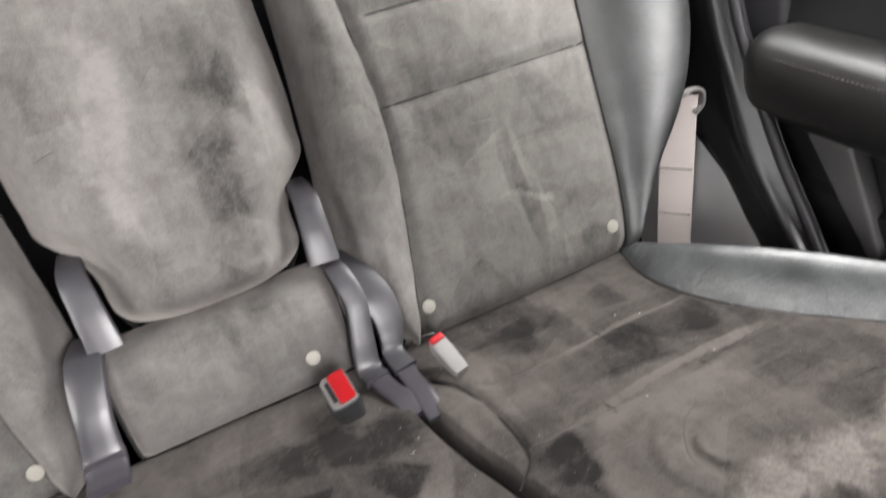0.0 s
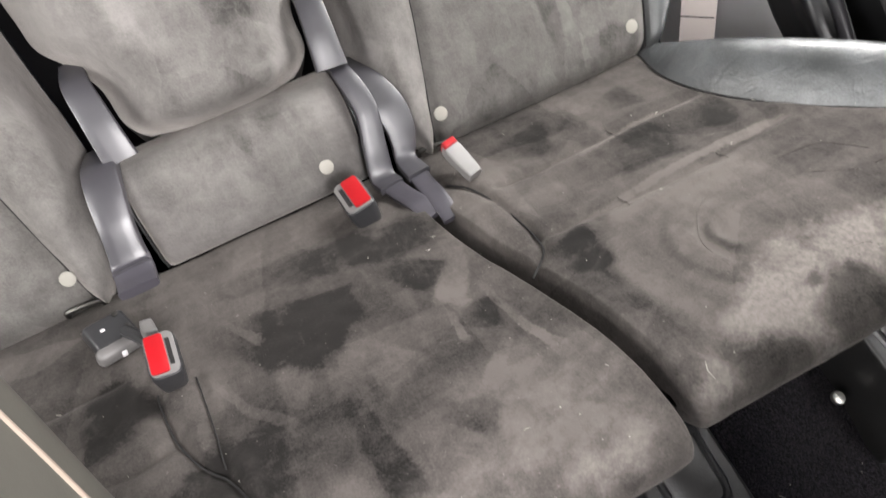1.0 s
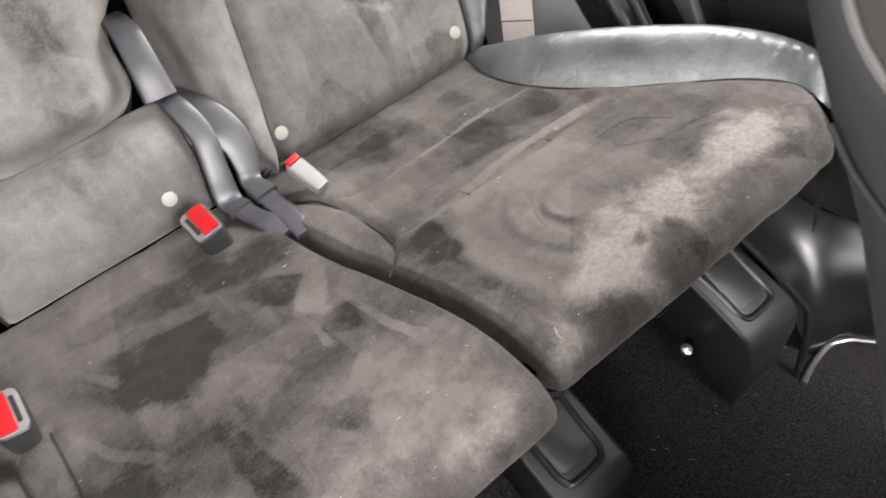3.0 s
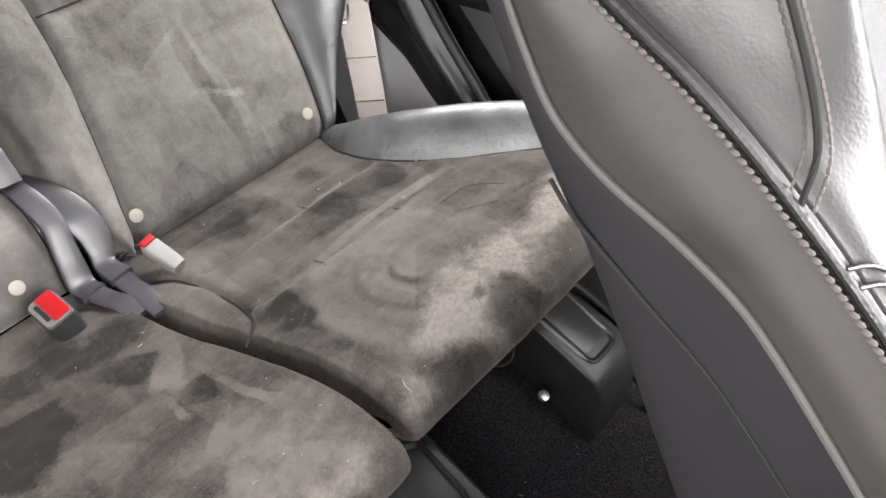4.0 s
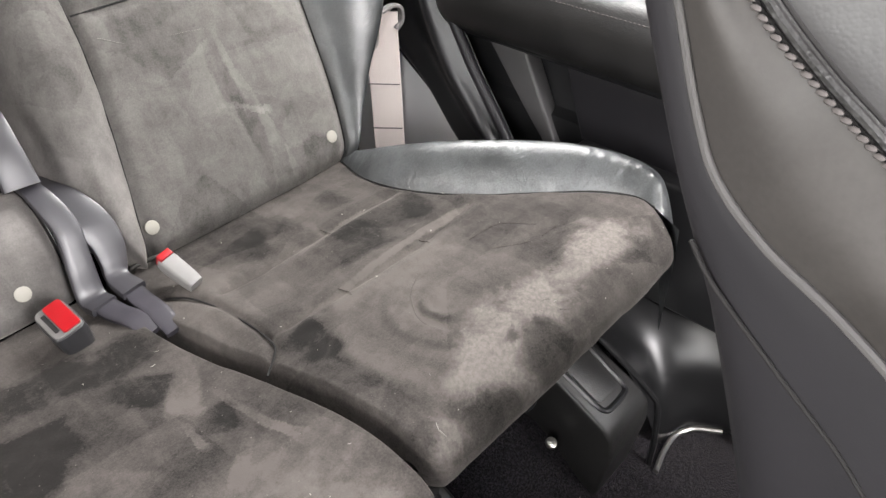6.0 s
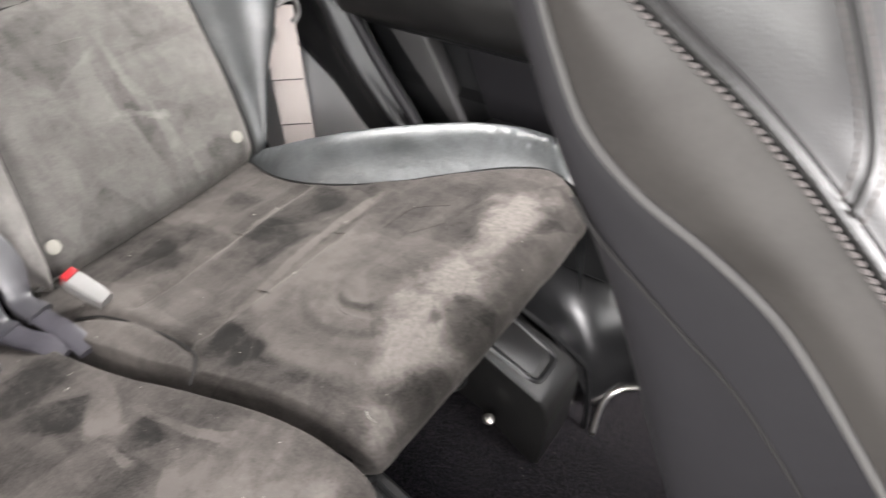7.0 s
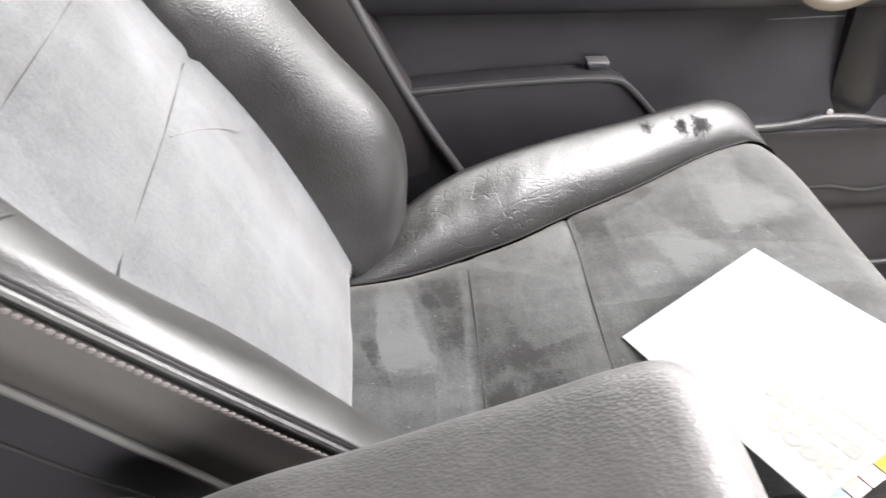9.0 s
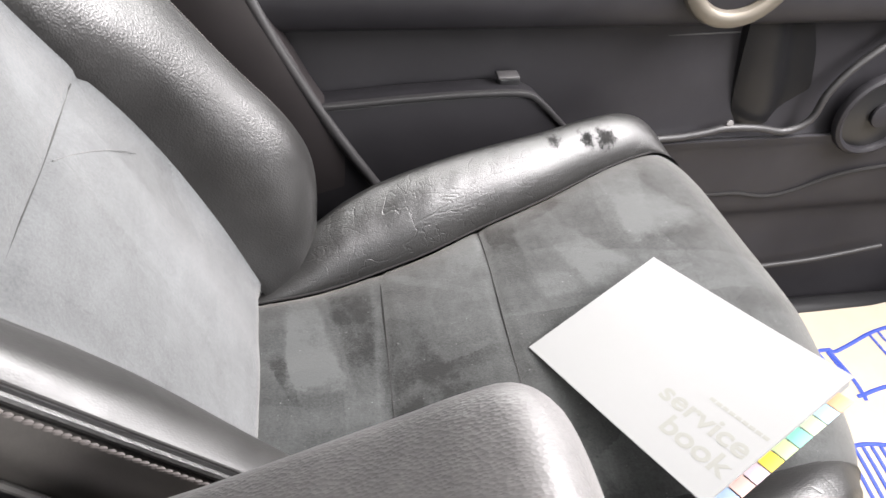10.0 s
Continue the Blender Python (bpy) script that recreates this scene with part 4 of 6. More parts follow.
# ---- belt buckles ----
def buckle(m, label):
    """A buckle: tapering body, pale bezel, red button, dark slot. Its own z points out of the tongue end, its long side lies along y."""
    b = thing("seat_belt_buckle", m.translation, label, "buckle", "seat belt buckles")
    bm = bmesh.new()
    rings = []
    for z, s in ((-0.062, 0.66), (-0.045, 0.82), (-0.012, 1.0), (-0.001, 0.98), (0.0, 0.94)):
        rings.append([bm.verts.new((x * s, y * s, z)) for x, y in rounded(0.033, 0.050, 0.009)])
    for r0, r1 in zip(rings, rings[1:]):
        for k in range(len(r0)):
            bm.faces.new((r0[k], r0[(k + 1) % len(r0)], r1[(k + 1) % len(r0)], r1[k]))
    bm.faces.new(list(reversed(rings[0])))
    bm.faces.new(rings[-1])
    bmesh.ops.transform(bm, matrix=m, verts=bm.verts)
    body = part("body", bm, BUCKLE, b, "dark grey plastic body")
    rim = [(x * 0.015 / 0.0165, y * 0.0238 / 0.025) for x, y in rounded(0.033, 0.050, 0.008)]
    prism("bezel", rim, m @ pose(0, 0, 0.0), 0.0022, BEZEL, b, "pale grey bezel", 0.0007)
    prism("button", rounded(0.0185, 0.043, 0.003), m @ pose(-0.0042, 0, 0.0015), 0.0034, RED, b, "glossy red release button", 0.0009)
    prism("slot", rounded(0.0045, 0.030, 0.001), m @ pose(0.0085, 0, 0.0008), 0.0018, SEAM, b, "dark tongue slot", 0.0)
    return b


def facing(eye, normal, along):
    """A pose at eye whose z is normal and whose y is about along."""
    z = Vector(normal).normalized()
    y = Vector(along)
    y = (y - z * y.dot(z)).normalized()
    x = y.cross(z)
    return Matrix.Translation(eye) @ Matrix((x, y, z)).transposed().to_4x4()


small = Matrix.Diagonal((0.84, 0.86, 0.92, 1))
buckle(facing((-0.134, -0.186, 0.421), (0.15, -0.30, 0.95), (0.05, 1.0, 0.2)) @ small, "black seat belt buckle with red button standing on the cushion")
buckle(facing((0.083, -0.070, 0.397), (-0.15, -0.06, 0.98), (0.04, -0.98, -0.08)) @ Matrix.Diagonal((0.98, 1.02, 0.95, 1)), "black seat belt buckle with red button half sunk in the cushion")
b3 = thing("seat_belt_buckle", (0.198, -0.09, 0.385), "pale grey seat belt buckle with red end on the cushion", "buckle", "seat belt buckles")
m3 = facing((0.200, -0.062, 0.396), (-0.20, 0.86, 0.42), (1.0, 0.0, 0.0)) @ Matrix.Diagonal((0.70, 0.56, 0.64, 1))
bm = bmesh.new()
rings = []
for z, s in ((-0.070, 0.80), (-0.055, 0.92), (-0.012, 1.0), (0.0, 0.92)):
    rings.append([bm.verts.new((x * s, y * s, z)) for x, y in rounded(0.026, 0.036, 0.006)])
for r0, r1 in zip(rings, rings[1:]):
    for k in range(len(r0)):
        bm.faces.new((r0[k], r0[(k + 1) % len(r0)], r1[(k + 1) % len(r0)], r1[k]))
bm.faces.new(list(reversed(rings[0])))
bm.faces.new(rings[-1])
bmesh.ops.transform(bm, matrix=m3, verts=bm.verts)
part("body", bm, PALE_BODY, b3, "pale grey plastic body")
prism("button", rounded(0.024, 0.030, 0.004), m3 @ pose(0.0045, 0, -0.007), 0.012, RED, b3, "red release button", 0.001)
# buckle stalk housing
hs_ = thing("buckle_anchor", (-0.182, -0.10, 0.372), "grey plastic buckle anchor with a short stalk on the cushion", "anchor")
hm = pose(-0.186, -0.092, 0.385, 14, 12, 22)
block("housing", (0.044, 0.040, 0.016), hm, BUCKLE, hs_, "dark grey plate", 0.004, 3, (0.9, 0.85))
block("lip", (0.042, 0.014, 0.018), hm @ pose(-0.004, -0.020, -0.001), BEZEL, hs_, "pale rounded front lip", 0.006, 4)
for u, w in ((0.014, -0.008), (0.012, 0.012)):
    disc("screw", tuple(hm @ Vector((u, w, 0.0085))), tuple(hm.to_3x3() @ Vector((0, 0, 1))), 0.0030, 0.0014, METAL_DULL, hs_, "small dull screw", 14)
block("mark", (0.004, 0.003, 0.0012), hm @ pose(-0.006, 0.002, 0.0085), TRIM_PALE, hs_, "small white mark", 0.0004, 1)
block("tab", (0.005, 0.003, 0.007), hm @ pose(-0.002, -0.0275, -0.001), TRIM_PALE, hs_, "white tab", 0.0008, 1)
tube("stalk", [(-0.170, -0.105, 0.392), (-0.158, -0.125, 0.396), (-0.146, -0.150, 0.402)], 0.006, BUCKLE, hs_)
block("clip", (0.012, 0.020, 0.016), pose(-0.144, -0.138, 0.408, 0, 20, 10), BEZEL, hs_, "pale clip", 0.003)

# ---- seat belt by the rear door ----
belt = thing("rear_seat_belt", (0.665, 0.08, 0.27), "beige webbing seat belt hanging beside the rear seat", "seat belt")
bp = curve_points([(0.669, 0.090, 0.492), (0.6685, 0.091, 0.46), (0.668, 0.090, 0.42), (0.666, 0.088, 0.34), (0.666, 0.088, 0.20)], 40)
wd = np.array([0.70, -0.71, -0.06])
wd /= np.linalg.norm(wd)
verts = []
for p0 in bp:
    for s in (-0.024, -0.012, 0, 0.012, 0.024):
        for o in (0.0, 0.0016):
            verts.append(p0 + wd * s + np.array([o, o * 0.3, 0]))
fs = []
for i in range(39):
    for j in range(4):
        a = i * 10 + j * 2
        fs += [(a, a + 2, a + 12, a + 10), (a + 1, a + 11, a + 13, a + 3)]
    a = i * 10
    fs += [(a, a + 10, a + 11, a + 1), (a + 8, a + 9, a + 19, a + 18)]
solid("webbing", verts, fs, BELT, belt)
for z in (0.375, 0.302):
    i = int(np.argmin(np.abs(bp[:, 2] - z)))
    tube("fold_seam", [bp[i] - wd * 0.024 - np.array([0.002, 0, 0]), bp[i] + wd * 0.024 - np.array([0.002, 0, 0])], 0.0009, THREAD, belt, sides=6)
tube("guide", [(0.660, 0.078, 0.497), (0.676, 0.074, 0.502), (0.690, 0.071, 0.497), (0.692, 0.071, 0.478), (0.682, 0.073, 0.466)], 0.0048, BEZEL, belt, "pale plastic belt guide hook", n=40, sides=10, flat=0.6, axis=(0, 1, 0))
tube("tongue_wire", [(0.652, 0.080, 0.472), (0.649, 0.080, 0.455), (0.644, 0.080, 0.447), (0.638, 0.082, 0.446)], 0.0022, METAL, belt, "bright metal tongue loop")
tube("latch_striker", [(0.515, 0.000, 0.372), (0.528, 0.006, 0.378), (0.536, 0.022, 0.395), (0.538, 0.05, 0.42)], 0.005, METAL, belt, "brass-coloured latch bar")

# ---- rear wheel-arch side trim and pillar ----
def loft(name, lines, mat, label, n=40, m=24, kind_name="trim"):
    """A moulded panel through several lines of places."""
    rows = [curve_points(q, n) for q in lines]
    verts = []
    for i in range(n):
        verts += list(curve_points([r[i] for r in rows], m))
    ob = solid(name, verts, grid_faces(n, m), mat, None, sharp=False)
    return tagged(ob, label, kind_name, kind="structure")


def moulding(name, pts, w, t, mat, label, parent=None, axis=(0, 1, 0)):
    ob = tube(name, pts, w / 2, mat, parent, "", n=60, sides=14, flat=t / w, axis=axis)
    return tagged(ob, label, "" if parent else "moulding", "", "" if parent else "structure")


yz = lambda x, pts: [(x, y, z) for y, z in pts]
L1 = [(0.20, 0.50), (0.155, 0.445), (0.100, 0.405), (0.046, 0.366), (0.005, 0.318), (-0.040, 0.262), (-0.09, 0.12)]
L2 = [(0.100, 0.70), (0.080, 0.610), (0.045, 0.530), (0.000, 0.435), (-0.062, 0.360), (-0.115, 0.29), (-0.15, 0.12)]
L3 = [(0.075, 0.70), (0.048, 0.610), (0.005, 0.520), (-0.048, 0.430), (-0.113, 0.340), (-0.15, 0.27), (-0.17, 0.12)]
loft("side_trim", [yz(0.716, [(y + 0.30, z) for y, z in L1]), yz(0.712, [(y + 0.12, z) for y, z in L1]), yz(0.716, [(y - 0.01, z - 0.004) for y, z in L1])], TRIM_PALE, "pale grey moulded side trim behind the seat belt")
loft("pillar_trim", [yz(0.722, L1), yz(0.708, [(0.8 * a[0] + 0.2 * c[0], 0.8 * a[1] + 0.2 * c[1]) for a, c in zip(L1, L2)]), yz(0.712, [(0.4 * a[0] + 0.6 * c[0], 0.4 * a[1] + 0.6 * c[1]) for a, c in zip(L1, L2)]), yz(0.700, L2), yz(0.712, [(0.5 * a[0] + 0.5 * c[0], 0.5 * a[1] + 0.5 * c[1]) for a, c in zip(L2, L3)]), yz(0.730, L3)], TRIM_BLACK, "glossy black curved pillar trim beside the rear door", m=40)
moulding("door_seal", yz(0.716, L3), 0.016, 0.016, TRIM_GREY, "dark rubber door seal")

# ---- doors ----
def door_panel(name, ys, table, mat, label, n=60):
    """A moulded door lining: table gives (z, x) of its section, the same along y but for a slow bow."""
    zs = np.array(table, float)
    sec = curve_points([(x, 0, z) for z, x in table], n)
    verts = []
    for y in ys:
        for s in sec:
            verts.append((s[0] + 0.006 * math.sin((y + 0.4) * 3.0), y, s[2]))
    ob = solid(name, verts, grid_faces(len(ys), n), mat, None)
    return tagged(ob, label, "door", kind="structure")


rear_door = door_panel("door_1", np.linspace(-0.62, 0.03, 30), [(0.0, 0.73), (0.12, 0.745), (0.30, 0.755), (0.375, 0.752), (0.385, 0.768), (0.455, 0.768), (0.465, 0.74), (0.475, 0.722), (0.52, 0.712), (0.548, 0.716), (0.560, 0.735), (0.565, 0.765), (0.60, 0.775), (0.74, 0.775)], TRIM_BLACK, "black rear door lining with leather armrest", 90)
pad = []
ARM_SEC = [(0.775, 0.583), (0.740, 0.586), (0.716, 0.580), (0.702, 0.568), (0.6965, 0.552), (0.6965, 0.530), (0.702, 0.503), (0.714, 0.484), (0.735, 0.474), (0.775, 0.472)]
sec = curve_points([(x, 0, z) for x, z in ARM_SEC], 36)
pad_y = np.concatenate([0.038 - 0.05 * (1 - np.cos(np.linspace(0, math.pi / 2, 12))), np.linspace(-0.03, -0.62, 24)])
for y in pad_y:
    e = min(1.0, (0.038 - y) / 0.05)
    k = math.sqrt(max(0.0, 1 - (1 - e) ** 2))
    for q in sec:
        pad.append((0.775 - (0.775 - q[0]) * (0.25 + 0.75 * k), y, 0.528 + (q[2] - 0.528) * (0.35 + 0.65 * k)))
solid("armrest_pad", pad, grid_faces(len(pad_y), 36), LEATHER, rear_door, "padded black leather armrest", sharp=False)
stitches("armrest_stitching", [(0.6985, y, 0.5635) for y in np.linspace(-0.03, -0.6, 8)], 0.006, 0.004, 0.0008, THREAD, rear_door)
SIDE_X = lambda x: Matrix(((0, 0, 1, x), (-1, 0, 0, 0), (0, 1, 0, 0), (0, 0, 0, 1)))
prism("door_band", [(-y, z) for y, z in ((-0.045, 0.474), (-0.116, 0.474), (-0.155, 0.395), (-0.186, 0.333), (-0.215, 0.22), (-0.19, 0.22), (-0.170, 0.323), (-0.115, 0.387))], SIDE_X(0.744), 0.03, TRIM_MID, rear_door, "mid grey tapering band", 0.005, 3)
prism("door_field", [(-y, z) for y, z in ((-0.183, 0.474), (-0.60, 0.474), (-0.60, 0.36), (-0.29, 0.36), (-0.226, 0.355), (-0.203, 0.414))], SIDE_X(0.747), 0.03, TRIM_GREY, rear_door, "dark grey raised field", 0.004, 3)
block("door_pocket", (0.04, 0.40, 0.20), pose(0.742, -0.425, 0.266), TRIM_BLACK, rear_door, "black map pocket", 0.008)

front_door = door_panel("door_2", np.linspace(-1.95, -0.70, 50), [(0.0, 0.72), (0.10, 0.735), (0.20, 0.75), (0.24, 0.742), (0.33, 0.742), (0.362, 0.735), (0.368, 0.752), (0.50, 0.772), (0.515, 0.765), (0.525, 0.735), (0.56, 0.722), (0.60, 0.735), (0.64, 0.77), (0.74, 0.785)], TRIM_GREY, "dark grey front door lining with map pocket", 100)
# pull pocket, lamp pin, trims of the front door
def door_bar(name, pts, r, mat, label, flat=1.0):
    return tube(name, pts, r, mat, front_door, label, n=60, sides=12, flat=flat, axis=(1, 0, 0))


pocket = [(-0.895, 0.442), (-0.99, 0.450), (-1.076, 0.454), (-1.125, 0.453), (-1.146, 0.443), (-1.184, 0.405), (-1.215, 0.34), (-1.20, 0.25), (-0.86, 0.25), (-0.86, 0.36)]
prism("pull_pocket", [(-y, z) for y, z in pocket], SIDE_X(0.713), 0.04, TRIM_GREY, front_door, "dark grey door pull pocket", 0.006, 3)
# lighter rubber along the rim, the edge highlight put into colour
door_bar("pocket_rim", [(0.714, -0.90, 0.444), (0.714, -0.99, 0.451), (0.714, -1.076, 0.455), (0.714, -1.125, 0.454), (0.714, -1.146, 0.444), (0.714, -1.184, 0.407)], 0.0042, RUBBER, "rim with its highlight in the lighter colour", 0.8)
block("lock_pin", (0.014, 0.027, 0.020), pose(0.742, -1.115, 0.452), TRIM_BLACK, front_door, "black pin block", 0.005)
# paler cap over the black pin block
block("lock_pin_top", (0.016, 0.026, 0.004), pose(0.741, -1.113, 0.4625), TRIM_MID, front_door, "pale pin top", 0.0015)
# shelf edge lightened in colour for its highlight too
door_bar("pocket_shelf", [(0.737, -1.20, 0.366), (0.736, -1.334, 0.368), (0.735, -1.384, 0.374), (0.735, -1.418, 0.381), (0.735, -1.464, 0.379), (0.735, -1.505, 0.372), (0.735, -1.531, 0.381), (0.735, -1.542, 0.396), (0.736, -1.546, 0.424), (0.737, -1.563, 0.456), (0.738, -1.594, 0.488), (0.74, -1.65, 0.53)], 0.0050, RUBBER, "lighter map pocket edge")
disc("screw_cap", (0.737, -1.421, 0.387), (-1, 0, 0.3), 0.005, 0.004, BEZEL, front_door, "pale cap")
door_bar("panel_crease", [(0.769, -1.029, 0.476), (0.770, -1.119, 0.485), (0.770, -1.257, 0.492), (0.770, -1.412, 0.497)], 0.0009, TRIM_MID, "fine panel line")
door_bar("panel_crease", [(0.762, -0.997, 0.427), (0.763, -1.001, 0.439), (0.765, -1.012, 0.460), (0.767, -1.015, 0.470), (0.769, -1.022, 0.476)], 0.0009, TRIM_MID, "fine moulded line")
# matt dark line drawn along the crease of the lining
door_bar("lower_crease", [(0.742, -1.38, 0.270), (0.742, -1.44, 0.264), (0.742, -1.48, 0.264), (0.742, -1.529, 0.255), (0.742, -1.572, 0.262), (0.742, -1.635, 0.287), (0.744, -1.713, 0.297), (0.744, -1.80, 0.30)], 0.003, SEAM, "dark wavy line along the crease under the map pocket")
door_bar("kick_edge", [(0.716, -1.45, 0.13), (0.716, -1.554, 0.135), (0.716, -1.654, 0.142), (0.716, -1.763, 0.16)], 0.004, RUBBER, "paler lower door edge")
# black panel in place of the recess between handle bezel and map pocket
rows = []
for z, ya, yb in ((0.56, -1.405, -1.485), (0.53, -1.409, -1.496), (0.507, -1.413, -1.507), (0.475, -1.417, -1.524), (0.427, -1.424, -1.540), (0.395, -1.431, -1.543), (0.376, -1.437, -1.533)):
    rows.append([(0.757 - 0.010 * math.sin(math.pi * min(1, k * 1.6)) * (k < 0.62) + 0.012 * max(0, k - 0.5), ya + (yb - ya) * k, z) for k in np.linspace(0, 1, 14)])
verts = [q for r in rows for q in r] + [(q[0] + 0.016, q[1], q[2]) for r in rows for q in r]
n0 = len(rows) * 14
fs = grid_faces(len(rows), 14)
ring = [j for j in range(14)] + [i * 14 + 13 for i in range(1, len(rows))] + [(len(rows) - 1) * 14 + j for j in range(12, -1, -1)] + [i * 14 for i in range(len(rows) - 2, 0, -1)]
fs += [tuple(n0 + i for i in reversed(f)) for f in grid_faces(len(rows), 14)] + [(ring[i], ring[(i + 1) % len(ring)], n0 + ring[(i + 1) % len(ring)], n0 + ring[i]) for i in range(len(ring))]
solid("door_black_panel", verts, fs, DOOR_BLACK, front_door, "glossy black panel laid over the lining")
# champagne ring of the door handle bezel
ring = bmesh.new()
for k in range(40):
    for s in range(10):
        a, b = 2 * math.pi * k / 40, 2 * math.pi * s / 10
        r = 0.0605 + 0.0105 * math.cos(b)
        ring.verts.new((0.717 + 0.009 * math.sin(b), -1.350 + r * math.cos(a), 0.599 + r * math.sin(a)))
ring.verts.ensure_lookup_table()
for k in range(40):
    for s in range(10):
        ring.faces.new([ring.verts[i] for i in (k * 10 + s, k * 10 + (s + 1) % 10, ((k + 1) % 40) * 10 + (s + 1) % 10, ((k + 1) % 40) * 10 + s)])
bmesh.ops.recalc_face_normals(ring, faces=ring.faces[:])
part("handle_bezel", ring, CHAMPAGNE, front_door, "champagne coloured round bezel")
disc("handle_cup", (0.728, -1.350, 0.599), (-1, 0, 0), 0.05, 0.004, TRIM_GREY, front_door, "grey cup inside the bezel")
# door speaker
sp = bmesh.new()
for k in range(40):
    for s in range(8):
        a, b = 2 * math.pi * k / 40, 2 * math.pi * s / 8
        r = 0.057 + 0.006 * math.cos(b)
        sp.verts.new((0.735 + 0.008 * math.sin(b), -1.640 + r * math.cos(a), 0.393 + r * math.sin(a)))
sp.verts.ensure_lookup_table()
for k in range(40):
    for s in range(8):
        sp.faces.new([sp.verts[i] for i in (k * 8 + s, k * 8 + (s + 1) % 8, ((k + 1) % 40) * 8 + (s + 1) % 8, ((k + 1) % 40) * 8 + s)])
bmesh.ops.recalc_face_normals(sp, faces=sp.faces[:])
part("speaker_ring", sp, TRIM_GREY, front_door, "dark speaker ring")
disc("speaker_grille", (0.742, -1.640, 0.393), (-1, 0, 0), 0.054, 0.006, TRIM_BLACK, front_door, "black speaker grille", 36)
disc("speaker_dome", (0.734, -1.645, 0.393), (-1, 0, 0.1), 0.018, 0.006, TRIM_GREY, front_door, "grey dome", 24)
# sill and B pillar between the doors
moulding("centre_pillar", [(0.755, -0.905, 0.02), (0.748, -0.90, 0.2), (0.735, -0.872, 0.36), (0.728, -0.825, 0.46), (0.728, -0.765, 0.60), (0.74, -0.76, 0.8), (0.73, -0.76, 1.15)], 0.125, 0.05, PILLAR, "brownish dark grey centre pillar trim")
moulding("pillar_edge", [(0.712, -1.03, 0.22), (0.712, -0.985, 0.295), (0.712, -0.960, 0.336), (0.712, -0.920, 0.401), (0.712, -0.886, 0.461), (0.712, -0.856, 0.520), (0.712, -0.837, 0.563), (0.712, -0.815, 0.62), (0.712, -0.80, 0.70)], 0.013, 0.013, RUBBER, "dark grey rubber edge of the centre pillar")
moulding("sill_trim", [(0.735, 0.0, 0.06), (0.735, -0.3, 0.045), (0.735, -0.45, 0.03), (0.73, -0.6, 0.03), (0.715, -1.0, 0.03), (0.70, -1.9, 0.03)], 0.05, 0.05, TRIM_BLACK, "glossy black sill trim", axis=(1, 0, 0))

loft("sill_panel", [[(0.735, -0.30, 0.19), (0.735, -0.38, 0.170), (0.735, -0.45, 0.164), (0.735, -0.54, 0.16), (0.735, -0.66, 0.155)], [(0.70, -0.31, 0.185), (0.705, -0.385, 0.160), (0.712, -0.45, 0.140), (0.715, -0.52, 0.125), (0.72, -0.63, 0.11)], [(0.655, -0.33, 0.180), (0.665, -0.40, 0.142), (0.672, -0.45, 0.095), (0.690, -0.49, 0.070), (0.71, -0.58, 0.05)], [(0.592, -0.36, 0.196), (0.604, -0.43, 0.138), (0.635, -0.476, 0.010), (0.680, -0.486, 0.008), (0.718, -0.535, 0.008)]], SILL, "glossy black moulded sill panel beside the seat", 40, 30)

# ---- floor ----
fl = []
fy = np.linspace(-2.3, 0.3, 90)
fx = np.linspace(-0.78, 0.78, 60)
for y in fy:
    for x in fx:
        z = 0.085 / (1 + math.exp(-(y + 0.40) / 0.022)) + 0.06 * math.exp(-(x / 0.14) ** 2)
        z += 0.10 * max(0, (-1.75 - y) / 0.5)
        fl.append((x, y, z + 0.003 * noise.noise(Vector((x * 14, y * 14, 0)))))
tagged(solid("floor", fl, grid_faces(90, 60, flip=True), CARPET, None, sharp=False), "black carpeted car floor rising under the rear seat", "floor", kind="structure")
tagged(disc("floor_clip", (0.477, -0.392, 0.092), (0, -0.35, 0.94), 0.008, 0.006, METAL, seg=16), "small bright metal clip on the black carpet", "clip")
tagged(tube("carpet_welt", [(0.592, -0.496, 0.006), (0.630, -0.488, 0.008), (0.661, -0.487, 0.010), (0.680, -0.495, 0.011), (0.692, -0.506, 0.012), (0.710, -0.535, 0.014)], 0.0042, METAL, None, n=50), "pale metal edging strip curving over the carpet", "edging strip")


